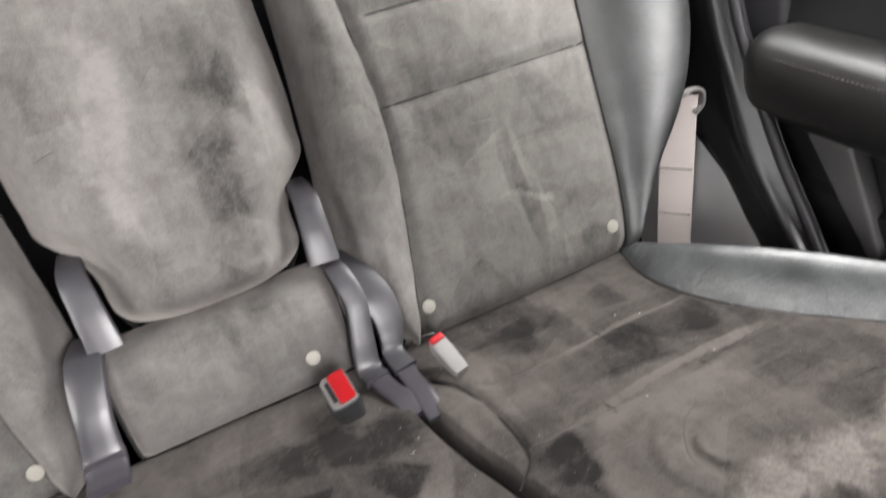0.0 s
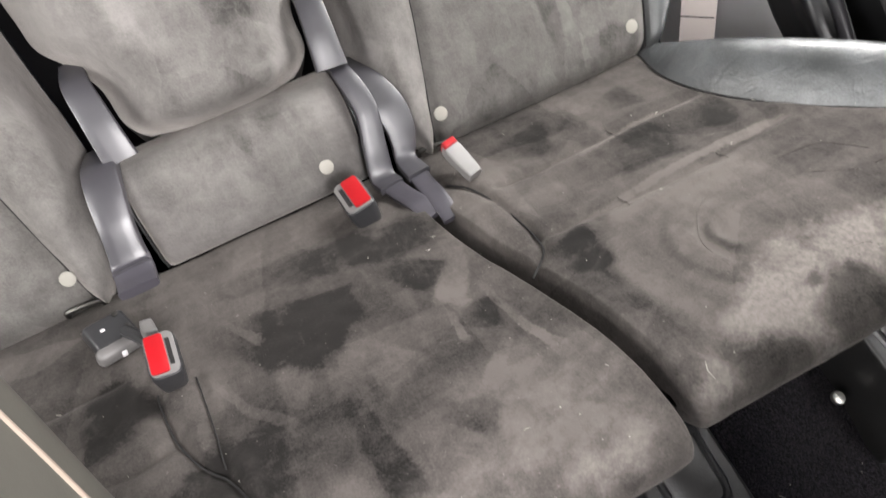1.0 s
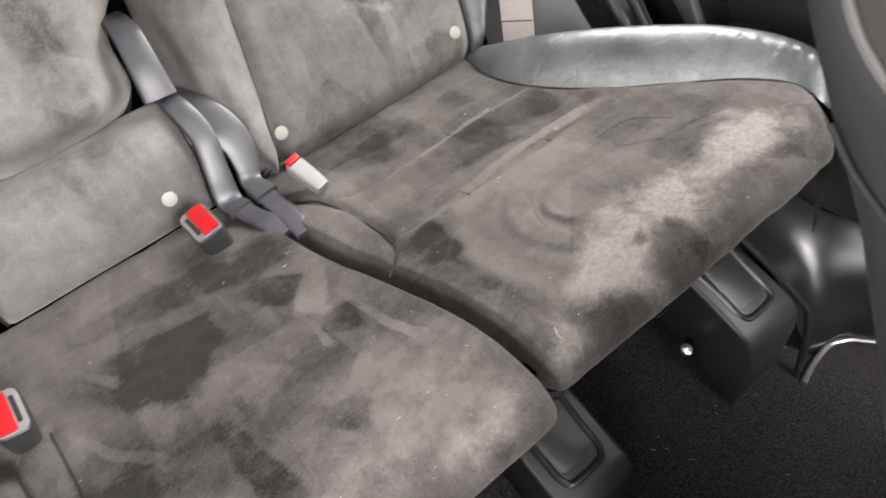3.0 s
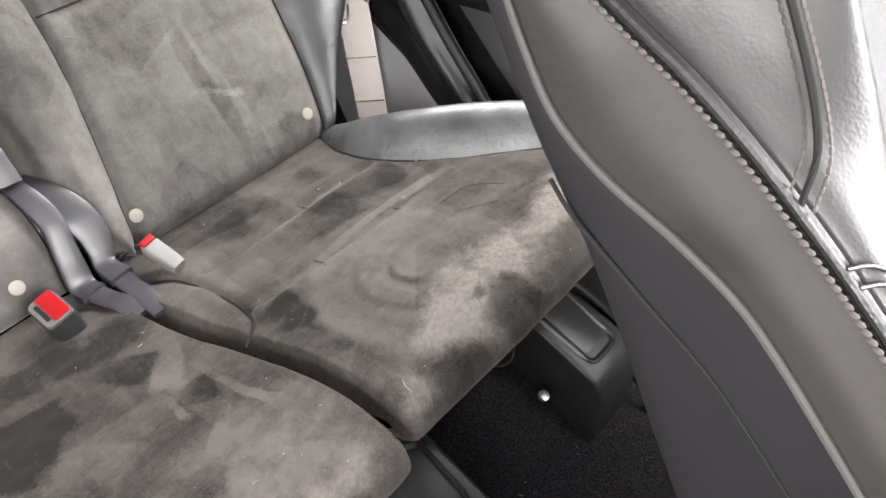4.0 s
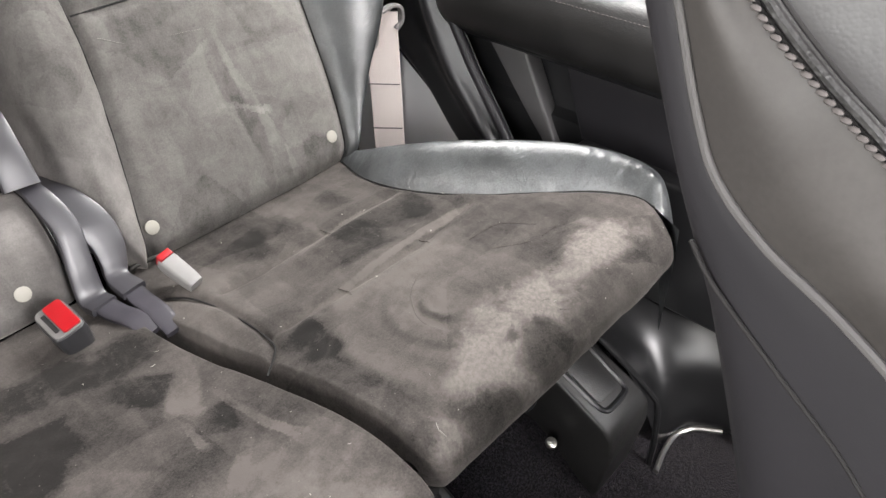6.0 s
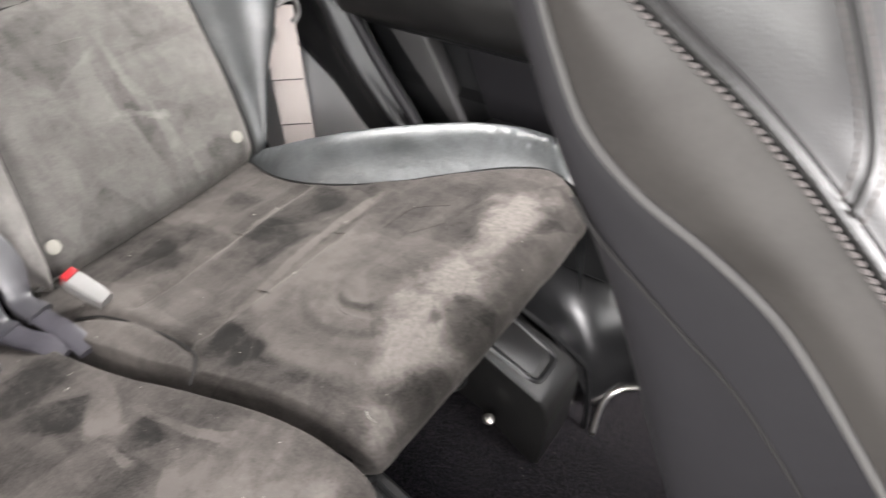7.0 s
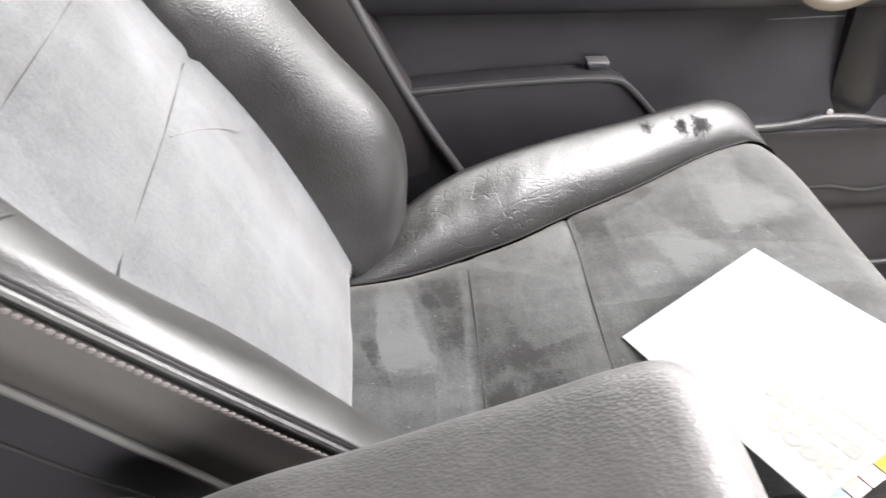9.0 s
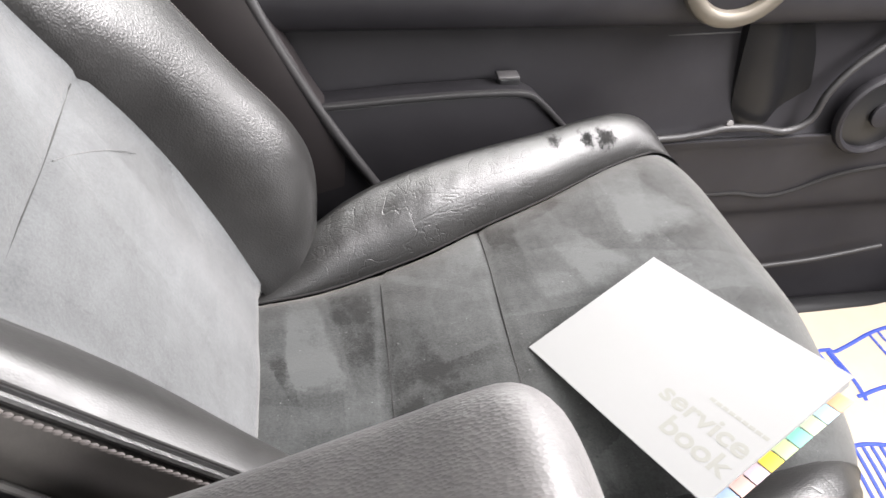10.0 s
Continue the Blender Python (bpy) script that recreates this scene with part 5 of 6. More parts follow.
# ---- hinge covers under the rear cushion ----
def seat_foot(x, w, label):
    """A grained plastic cover that slopes out from under the cushion, with a sunk rounded pad and its rim."""
    f = thing("seat_hinge_cover", (x, -0.42, 0.0), label, "hinge cover", "plastic covers under the rear cushions")
    side = [(-0.24, 0.215), (-0.37, 0.182), (-0.452, 0.144), (-0.463, 0.130), (-0.466, 0.10), (-0.452, -0.01), (-0.30, -0.01), (-0.22, 0.08)]
    m = Matrix(((0, 0, 1, x - w / 2), (1, 0, 0, 0), (0, 1, 0, 0), (0, 0, 0, 1)))
    prism("cover", side, m, w, TRIM_GRAINED, f, "", 0.006, 3)
    top = lambda y: 0.182 + (y + 0.37) * 0.463
    hw = w * 0.31
    rim = [(-hw * 1.15, -0.33), (-hw, -0.40), (-hw * 0.97, -0.424), (-hw * 0.80, -0.436), (-hw * 0.4, -0.4385), (hw * 0.4, -0.4385), (hw * 0.80, -0.436), (hw * 0.97, -0.424), (hw, -0.40), (hw * 1.15, -0.33)]
    tube("pad_rim", [(x + u, y, top(y) - 0.0004) for u, y in rim], 0.0042, TRIM_BLACK, f, "raised rounded rim", n=70, sides=8)
    tube("pad_rim", [(x + u * 0.86, y + 0.0045, top(y) - 0.0012) for u, y in rim], 0.0026, TRIM_GREY, f, "inner rim", n=70, sides=8)
    n = Vector((0, -0.42, 0.907)).normalized()
    mm = facing(Vector((x, -0.381, top(-0.381) + 0.0002)), n, (0, 0.9, 0.42))
    prism("pad", rounded(hw * 1.66, 0.100, 0.010), mm, 0.0010, TRIM_GRAINED, f, "smooth pad", 0.0004)
    return f


seat_foot(0.252, 0.096, "black grained plastic hinge cover under the cushion gap")
seat_foot(0.548, 0.092, "black grained plastic hinge cover under the outer cushion")
seat_foot(0.092, 0.096, "black grained plastic hinge cover under the centre cushion")
tagged(tube("hinge_bolt", [(0.216, -0.415, 0.318), (0.222, -0.420, 0.312), (0.232, -0.424, 0.308)], 0.006, SILL, None), "glossy black hinge bolt at the cushion corner", "bolt")
tagged(tube("trim_edge", [(0.580, -0.35, 0.212), (0.586, -0.375, 0.200), (0.595, -0.415, 0.170), (0.606, -0.456, 0.130), (0.608, -0.470, 0.110), (0.600, -0.480, 0.06), (0.598, -0.482, 0.005)], 0.0045, SILL, None, n=60), "black trim edge beside the hinge cover", "trim")
tagged(tube("seat_wire", [(0.345, -0.405, 0.305), (0.365, -0.420, 0.288), (0.387, -0.420, 0.284), (0.398, -0.405, 0.305)], 0.0016, TRIM_BLACK, None, n=40), "thin black wire loop under the cushion front", "wire")

# ---- lashing bars, crumbs and lint ----
for x0, x1 in ((0.181, 0.216), (-0.236, -0.198)):
    tagged(tube("anchor_bar", [(x0, -0.008, 0.358), (x0 + 0.004, -0.011, 0.3665), (x1 - 0.004, -0.014, 0.3665), (x1, -0.011, 0.358)], 0.0028, METAL_DULL, None, n=30), "dull metal anchor bar in the crease of the seat", "anchor bar", "metal anchor bars")
rng = random.Random(7)


def crumbs(name, spots, mat, label, parent_kind="crumbs"):
    """Small grains and hairs in one mesh: (x, y, z, length, thickness, turn)."""
    verts, faces = [], []
    for x, y, z, ln, th, turn in spots:
        c, s = math.cos(turn), math.sin(turn)
        k0 = len(verts)
        for f, w in ((-0.5, 0.5), (0.0, 1.0), (0.5, 0.4)):
            bow = 0.12 * ln * (1 - 4 * f * f)
            for g in range(4):
                a = math.pi / 2 * g + 0.4
                side, up = math.cos(a) * th * w, math.sin(a) * th * w
                verts.append((x + c * f * ln - s * (side + bow), y + s * f * ln + c * (side + bow), z + up))
        for r in range(2):
            for g in range(4):
                p0, p1 = k0 + r * 4 + g, k0 + r * 4 + (g + 1) % 4
                faces.append((p0, p1, p1 + 4, p0 + 4))
        faces += [tuple(k0 + g for g in (3, 2, 1, 0)), tuple(k0 + 8 + g for g in range(4))]
    return tagged(solid(name, verts, faces, mat, None, sharp=False), label, parent_kind, kind="stuff")


top_z = lambda y: float(PROFILE[np.argmin(np.abs(PROFILE[:100, 1] - y)), 2])
spots = [(0.337, -0.245, top_z(-0.245) + 0.004, 0.0035, 0.0016, 0.3), (0.235, -0.43, top_z(-0.43) + 0.004, 0.016, 0.0006, 1.3)]
for _ in range(120):
    x, y = rng.uniform(-0.30, 0.60), rng.uniform(-0.445, -0.03)
    spots.append((x, y, top_z(y) + 0.0035, rng.choice((0.0010, 0.0012, 0.0015, 0.002, 0.005)), rng.uniform(0.0002, 0.0005), rng.uniform(0, 3.1)))
crumbs("crumbs", spots, BUTTON, "pale crumbs and lint scattered on the suede cushions")
spots = []
for _ in range(60):
    x, y = rng.uniform(-0.1, 0.68), rng.uniform(-0.68, -0.40)
    z = 0.085 / (1 + math.exp(-(y + 0.40) / 0.022)) + 0.06 * math.exp(-(x / 0.14) ** 2)
    spots.append((x, y, z + 0.004, rng.choice((0.0015, 0.002, 0.003, 0.008)), rng.uniform(0.0004, 0.0008), rng.uniform(0, 3.1)))
crumbs("crumbs", spots, BUTTON, "pale crumbs and lint on the black carpet")

# ---- front seats ----
CX = 0.385
REC_F = math.atan(0.447)
UP_F = np.array([0.0, math.sin(REC_F), math.cos(REC_F)])
OUT_F = np.array([0.0, -math.cos(REC_F), math.sin(REC_F)])
BASE_F = np.array([0.0, -0.833, 0.41])


def on_front(u, s, v):
    """A place on the front seat back: u across from its middle, s up its slope, v proud of the insert."""
    return BASE_F + np.array([CX + u, 0, 0]) + UP_F * s + OUT_F * v


SS = [-0.03, 0.0, 0.08, 0.13, 0.19, 0.25, 0.31, 0.38, 0.44, 0.52, 0.60]
SEAM_V = [0.030, 0.055, 0.084, 0.070, 0.050, 0.030, 0.010, -0.020, -0.055, -0.070, -0.066]   # stitched seam on the flank
PIPE_V = [0.0, 0.015, 0.026, 0.020, 0.006, -0.009, -0.029, -0.077, -0.080, -0.075, -0.070]   # piping behind it
CREST_V = [0.02, 0.030, 0.048, 0.056, 0.056, 0.044, 0.020, 0.006, 0.0, -0.008, -0.008]   # outer bolster
INS_U = [0.086, 0.088, 0.100, 0.102, 0.094, 0.078, 0.066, 0.057, 0.054, 0.051, 0.050]   # edge of the insert, outer side
CRESTN_U = [0.100, 0.103, 0.107, 0.112, 0.122, 0.138, 0.144, 0.142, 0.140, 0.136, 0.130]   # inner bolster
CRESTN_V = [0.018, 0.022, 0.025, 0.026, 0.024, 0.019, 0.013, 0.010, 0.007, 0.004, 0.004]
REAR_V = [-0.12, -0.118, -0.115, -0.112, -0.109, -0.105, -0.102, -0.1, -0.098, -0.094, -0.086]
RIBS = (0.231, 0.307, 0.40)


def front_seat(parent, panel):
    ss = np.linspace(SS[0], SS[-1], 110)
    val = lambda tab, s: float(lerp(s, SS, tab))

    def strip(name, mat, sec, label, sides=(1, -1), n=16):
        for sg in sides:
            verts = []
            for s in ss:
                q = curve_points([(u, v, 0) for u, v in sec(s, sg)], n)
                top = max(0, (s - 0.52) / 0.08)
                for j, (u, v, _) in enumerate(q):
                    fold = 0.0004 * noise.noise(Vector((s * 38, u * 30, 5 * sg))) * math.sin(math.pi * j / (n - 1)) if name == "bolster" else 0.0
                    verts.append(on_front(sg * u * (1 - 0.08 * top * top), s - 0.02 * top * top * abs(u) / 0.2, v + fold))
            solid(name, verts, grid_faces(len(ss), n, flip=sg < 0), mat, parent, label, sharp=False)

    cv, iu, nu, nv, sv, pv, rv = (lambda s, t=t: val(t, s) for t in (CREST_V, INS_U, CRESTN_U, CRESTN_V, SEAM_V, PIPE_V, REAR_V))
    rise = lambda s: sum(max(cv(s + d), sv(s + d), 0.012) for d in np.linspace(-0.045, 0.045, 9)) / 9   # height of the outer bolster
    edge = lambda s: nu(s) - 0.010   # edge of the insert, inner side
    # suede insert with shallow ribs; its foot turns under where it meets the cushion
    verts = []
    for s in ss:
        under = max(0.0, (0.012 - s) / 0.042)
        for k in np.linspace(-1, 1, 80):
            v = 0.004 * math.cos(k * math.pi / 2) + 0.008 * abs(k) ** 16 - 0.05 * under ** 1.6
            for rib in RIBS:
                v -= 0.0028 * math.exp(-((s - rib) / 0.004) ** 2)
            v += 0.0016 * noise.noise(Vector((k * 2, s * 9, 4)))
            verts.append(on_front((iu(s) + 0.003) * k if k > 0 else (edge(s) + 0.003) * k, s, v))
    solid("insert", verts, grid_faces(len(ss), 80), SUEDE_FRONT, parent, "pale brushed grey suede insert", sharp=False)
    for rib in RIBS:
        tube("cross_seam", [on_front((iu(rib) if k > 0 else edge(rib)) * k, rib, 0.004 * math.cos(k * math.pi / 2) + 0.008 * abs(k) ** 16 - 0.0024) for k in np.linspace(-0.96, 0.90, 15)], 0.0006, SUEDE_FRONT_SHADED, parent, n=60, sides=6)

    for path in (((-0.005, 0.228), (0.025, 0.211), (0.052, 0.192), (0.073, 0.173)),):
        fold_line("crease", [on_front(u, q, 0.0036 + 0.0016 * noise.noise(Vector((u / (iu(q) + 0.003) * 2, q * 9, 4)))) for u, q in path], parent, 0.0004, SUEDE_FRONT)

    def bolster(s, g):
        if g > 0:
            a, c, h = iu(s), 0.166, rise(s)
            return [(a - 0.001, 0.002), (a + 0.003, 0.012), (a + 0.26 * (c - a), 0.013 + 0.46 * h), (a + 0.62 * (c - a), 0.009 + 0.84 * h), (c, h + 0.002), (0.178, h - 0.005), (0.184, h - 0.017)]
        a, c, h, q = edge(s), nu(s), nv(s), sv(s)
        roll = 0.30 * (q - h)
        return [(a - 0.001, 0.002), (a + 0.003, 0.45 * h + 0.004), (c, h), (c + 0.22 * (0.18 - c), h + max(roll, 0) + 0.006), (c + 0.62 * (0.18 - c), h + 0.80 * (q - h) + 0.009), (0.173, q + 0.0045), (0.180, q)]

    strip("bolster", LEATHER, bolster, "padded black leather bolster", (1,), 34)
    strip("bolster", LEATHER_INNER, bolster, "padded black leather bolster", (-1,), 34)
    strip("side_band", LEATHER_FLANK, lambda s, g: [(0.1805, sv(s) - 0.001 if g < 0 else rise(s) - 0.018), (0.186, 0.5 * (sv(s) + pv(s))), (0.182, pv(s))], "smooth black leather side band", n=14)
    strip("back_panel_side", panel, lambda s, g: [(0.181, pv(s) - 0.001), (0.1815, 0.6 * pv(s) + 0.4 * rv(s)), (0.178, 0.15 * pv(s) + 0.85 * rv(s)), (0.160, rv(s) - 0.004)], "matt dark grey panel wrapping the seat back", n=16)
    verts = []
    for s in ss:
        for k in np.linspace(-1, 1, 20):
            verts.append(on_front(0.160 * k, s, rv(s) - 0.004 - 0.006 * (1 - k * k)))
    solid("back_panel", verts, grid_faces(len(ss), 20, flip=True), panel, parent, "matt dark grey seat back panel", sharp=False)
    for sg in (1, -1):
        SEAM_S = [q if sg < 0 else max(q, h, 0.012) - 0.017 for q, h in zip(SEAM_V, CREST_V)]
        line = lambda u, tab, d, a, b: [on_front(sg * u, s, val(tab, s) + d) for s in np.linspace(a, b, 22)]
        tube("piping", line(0.1835, PIPE_V, 0.0, -0.02, 0.55), np.concatenate([np.full(70, 0.0021), np.linspace(0.0021, 0.0011, 40)]), PIPING, parent, "pale grey piping", n=110, sides=8)
        tube("seam", line(0.1808, SEAM_S, 0.0005, -0.02, 0.55), 0.0010, SEAM, parent, n=110, sides=6)
        tube("seam_roll", line(0.1805, SEAM_S, 0.0036, 0.0, 0.55), 0.0019, LEATHER, parent, "rolled leather seam edge", n=110, sides=8)
        tube("seam_groove", line(0.1765, SEAM_S, 0.0058, 0.0, 0.55), 0.0008, SEAM, parent, n=110, sides=6)
        stitches("stitching", line(0.1846, SEAM_S, 0.0012, 0.0, 0.54), 0.0036, 0.0036, 0.0010, THREAD, parent, (0, 0.55, -0.35), "pale stitching")
        crease = [(-0.600, 0.70), (-0.613, 0.684), (-0.646, 0.657), (-0.678, 0.632), (-0.702, 0.606), (-0.726, 0.577), (-0.748, 0.553), (-0.765, 0.53)]
        if panel == PANEL:
            # thin dark line laid along the panel's crease
            tube("panel_dark_line", [(CX + sg * 0.1822, y, z) for y, z in crease], 0.0011, SEAM, parent, "dark line along the crease of the back panel", n=60, sides=6)
        else:
            tube("welt", [on_front(sg * 0.1800, s, rv(s) + 0.048) for s in np.linspace(0.0, 0.5, 12)], 0.0026, WELT, parent, "pale beige welt", n=60, sides=8)
        if sg > 0:
            crest = [on_front(0.1752, s, rise(s) - 0.0010) for s in np.linspace(0.03, 0.52, 30)]
            stitches("edge_stitching", crest, 0.0030, 0.0023, 0.0006, THREAD, parent, (0, 0, 0), "fine pale edge stitching")
        # upper panel seam, rising from the flank seam
        up = [on_front(sg * 0.1790, 0.345, 0.001), on_front(sg * 0.1765, 0.365, 0.009), on_front(sg * 0.1755, 0.40, 0.010), on_front(sg * 0.1755, 0.45, 0.006), on_front(sg * 0.1760, 0.54, -0.004)]
        tube("seam", up, 0.0012, SEAM, parent, n=60, sides=6)
        for du in (-0.0042, 0.0042):
            stitches("stitching", [p + np.array([0.0, du, du * 0.4]) for p in up], 0.0034, 0.0034, 0.0007, THREAD, parent, (0, 0, 0), "pale double stitching")
        for ds in (0.0, 0.007):
            s0 = 0.322 - ds
            q = [np.array(w) for w in bolster(s0 - 0.012, -1 if sg < 0 else 1)]
            arc = [on_front(sg * w[0], s0 + d, w[1] + 0.0006) for w, d in zip(q[::-1][:5], (0.0, -0.003, -0.010, -0.019, -0.025))]
            tube("strap_ridge", arc, 0.0010, LEATHER_INNER, parent, "raised leather strap fold", n=40, sides=8)


def front_cushion(parent):
    """Front seat cushion: suede middle with cross seams, creased leather bolsters, rolled front."""
    yz = [(-0.74, 0.398), (-0.80, 0.407), (-0.835, 0.408), (-0.88, 0.404), (-0.94, 0.402), (-1.04, 0.413), (-1.14, 0.424), (-1.20, 0.430), (-1.245, 0.432), (-1.272, 0.426), (-1.297, 0.408), (-1.312, 0.38), (-1.312, 0.34), (-1.29, 0.28)]
    p = curve_points([(0, y, z) for y, z in yz], 130)
    t = np.gradient(p, axis=0)
    t /= np.linalg.norm(t, axis=1, keepdims=True)
    nrm = np.stack([np.zeros(len(p)), t[:, 2], -t[:, 1]], 1)
    OUTER_Y, OUTER_X = [0.74, 0.835, 0.88, 0.94, 0.985, 1.04, 1.11, 1.20, 1.25, 1.32], [0.076, 0.082, 0.093, 0.116, 0.131, 0.154, 0.181, 0.221, 0.238, 0.244]
    half = lambda y, g=1: float(lerp(-y, OUTER_Y, OUTER_X) if g > 0 else lerp(-y, [0.74, 0.83, 0.94, 1.04, 1.14, 1.25, 1.32], [0.092, 0.100, 0.128, 0.142, 0.146, 0.140, 0.136]))
    bow = lambda x, y: 0.045 * min(1.0, max(0.0, (0.40 - x) / 0.2)) ** 1.4 * min(1.0, max(0.0, (-1.08 - y) / 0.16))
    na = 100
    seams = ((-0.931, 0.006), (-1.031, 0.007))
    verts = []
    for i, q in enumerate(p):
        for k in np.linspace(-1, 1, na):
            d = 0.004 * (1 - k * k)
            for sy, sl in seams:
                d -= 0.003 * math.exp(-((q[1] - sy + sl * k) / 0.004) ** 2)
            d += 0.0022 * noise.noise(Vector((k * 2.5, q[1] * 12, 9))) - 0.006 * abs(k) ** 10
            x = CX + half(q[1], 1 if k > 0 else -1) * k
            verts.append((x, q[1] + nrm[i, 1] * d + bow(x, q[1]), q[2] + nrm[i, 2] * d))
    solid("suede_top", verts, grid_faces(len(p), na, flip=True), SUEDE_FRONT_SHADED, parent, "grey brushed suede top with cross seams, shaded in its colour", sharp=False)
    BY = [0.74, 0.80, 0.835, 0.868, 0.91, 0.965, 1.045, 1.11, 1.18, 1.222, 1.25, 1.285, 1.33]
    BX = [0.030, 0.034, 0.040, 0.046, 0.054, 0.056, 0.050, 0.045, 0.040, 0.036, 0.031, 0.018, 0.008]   # crest beyond the seam
    BH = [-0.02, -0.008, 0.008, 0.026, 0.047, 0.057, 0.054, 0.048, 0.040, 0.033, 0.021, -0.002, -0.02]   # crest over the top
    for sg in (1, -1):
        verts = []
        for i, q in enumerate(p):
            w = half(q[1], sg)
            bx, hi = float(lerp(-q[1], BY, BX)), float(lerp(-q[1], BY, BH))
            if sg < 0:
                hi = hi * 0.7
            z0 = q[2] - nrm[i, 2] * 0.003
            y0 = q[1] - nrm[i, 1] * 0.003
            for k in np.linspace(0, 1, 48):
                if k < 0.55:
                    g = k / 0.55 * math.pi / 2
                    x, z = w + bx * (1 - math.cos(g)) ** 0.85, z0 + hi * math.sin(g) ** 0.9
                else:
                    g = (k - 0.55) / 0.45
                    x, z = w + bx + 0.045 * math.sin(g * math.pi / 2) * min(1.0, bx / 0.03), z0 + hi - 0.16 * g ** 1.8
                wr = 0.0003 * math.sin(q[1] * 230 + 6 * k + 4 * noise.noise(Vector((q[1] * 15, k * 4, sg)))) * math.exp(-((q[1] + 0.95) / 0.12) ** 2) * math.sin(math.pi * min(1, k * 1.4))
                wr += 0.0005 * noise.noise(Vector((q[1] * 22, k * 5, 3 * sg))) * math.sin(math.pi * min(1, k * 1.2))
                verts.append((CX + sg * x, y0 + bow(CX + sg * x, q[1]), z + wr))
        solid("bolster", verts, grid_faces(len(p), 48, flip=sg > 0), LEATHER_CREASED, parent, "shiny creased black leather bolster", sharp=False)
        tube("seam", [(CX + sg * half(q[1], sg), q[1] + bow(CX + sg * half(q[1], sg), q[1]), q[2] - 0.002) for q in p[16:98:6]], 0.0011, SEAM, parent, n=80, sides=6)
    top_at = lambda y: float(np.interp(-y, -p[:90, 1], p[:90, 2]))
    for sy, sl in seams:
        row = []
        for k in np.linspace(-0.97, 0.985, 16):
            y = sy - sl * k
            row.append((CX + half(y, 1 if k > 0 else -1) * k, y, top_at(y) + 0.004 * (1 - k * k) - 0.0022 - 0.006 * abs(k) ** 10 + 0.0022 * noise.noise(Vector((k * 2.5, y * 12, 9)))))
        tube("seam", row, 0.0008, SEAM, parent, n=60, sides=6)
    block("seat_base", (0.44, 0.46, 0.16), pose(CX, -1.03, 0.26), TRIM_BLACK, parent, "black seat base", 0.02)
    for x in (CX - 0.18, CX + 0.18):
        block("rail", (0.04, 0.56, 0.15), pose(x, -1.0, 0.10), TRIM_BLACK, parent, "black seat rail", 0.006)


def armrest(parent):
    """The folded-down armrest on the inner flank, coarse leather, rounded end."""
    ARM_Y, ARM_Z = [0.70, 0.74, 0.788, 0.811, 0.841, 0.870, 0.901, 0.916, 0.930, 0.938, 0.947, 0.956, 0.970], [0.575, 0.600, 0.634, 0.647, 0.659, 0.672, 0.686, 0.693, 0.696, 0.691, 0.680, 0.662, 0.628]
    ys = np.concatenate([-0.738 - 0.022 * (1 - np.cos(np.linspace(0.05, math.pi / 2, 14))), np.linspace(-0.765, -0.93, 42), np.linspace(-0.933, -0.970, 30)])
    top = lerp(-ys, ARM_Y, ARM_Z)
    low = lerp(-ys, [0.70, 0.80, 0.90, 0.945, 0.970], [0.545, 0.575, 0.596, 0.604, 0.614])
    verts = []
    for y, t, l in zip(ys, top, low):
        e = math.sqrt(max(0.0, 1 - max(0.0, 1 - (-0.737 - y) / 0.023) ** 2))
        t, l = (t + l) / 2 + (t - l) / 2 * e, (t + l) / 2 - (t - l) / 2 * e
        sx = 0.033 * (1 - 0.22 * max(0, (-y - 0.93) / 0.040) ** 2)
        for k in range(40):
            a = 2 * math.pi * k / 40
            c, d = math.cos(a), math.sin(a)
            verts.append((0.130 + sx * abs(c) ** 0.5 * (1 if c > 0 else -1), y, (t + l) / 2 + (t - l) / 2 * abs(d) ** 0.6 * (1 if d > 0 else -1)))
    n = len(ys)
    faces = grid_faces(n, 40, wrap=True) + [tuple(range(40)), tuple(reversed(range((n - 1) * 40, n * 40)))]
    arm = solid("armrest", verts, faces, LEATHER_ARM, parent, "coarse-grained grey leather folding armrest", sharp=False)
    disc("pivot", (0.177, -0.752, 0.575), (-1, 0, 0.15), 0.023, 0.012, PANEL, arm, "black pivot cover", 36)
    disc("pivot_cap", (0.170, -0.752, 0.576), (-1, 0, 0.15), 0.015, 0.004, PILLAR, arm, "brownish pivot cap", 28)
    return arm


seat = thing("front_passenger_seat", (CX, -1.0, 0.0), "black leather and pale suede front seat with folded armrest", "car seat", "front seats")
front_seat(seat, PANEL)
front_cushion(seat)
armrest(seat)
# the driver's seat stands further back, its back more upright
CX, REC_F = -0.333, radians(10)
UP_F = np.array([0.0, math.sin(REC_F), math.cos(REC_F)])
OUT_F = np.array([0.0, -math.cos(REC_F), math.sin(REC_F)])
driver = thing("front_driver_seat", (CX, -1.0, 0.0), "black leather and suede front seat slid further back", "car seat", "front seats")
front_seat(driver, PANEL_LIT)
front_cushion(driver)
driver.location.y += 0.360

# ---- service booklet on the cushion ----
book = thing("service_booklet", (0.36, -1.14, 0.432), "white service booklet with coloured index tabs lying on the seat", "booklet")
A, Bp, Dp = Vector((0.4333, -1.1634, 0.4581)), Vector((0.3824, -1.0439, 0.4177)), Vector((0.2646, -1.2226, 0.4976))
ex = (Dp - A).normalized()
ey = (Bp - A)
ey = (ey - ex * ey.dot(ex)).normalized()
ez = ex.cross(ey)
if ez.z < 0:
    ez = -ez
BOOK = Matrix.Translation(A) @ Matrix((ex, ey, ez)).transposed().to_4x4()
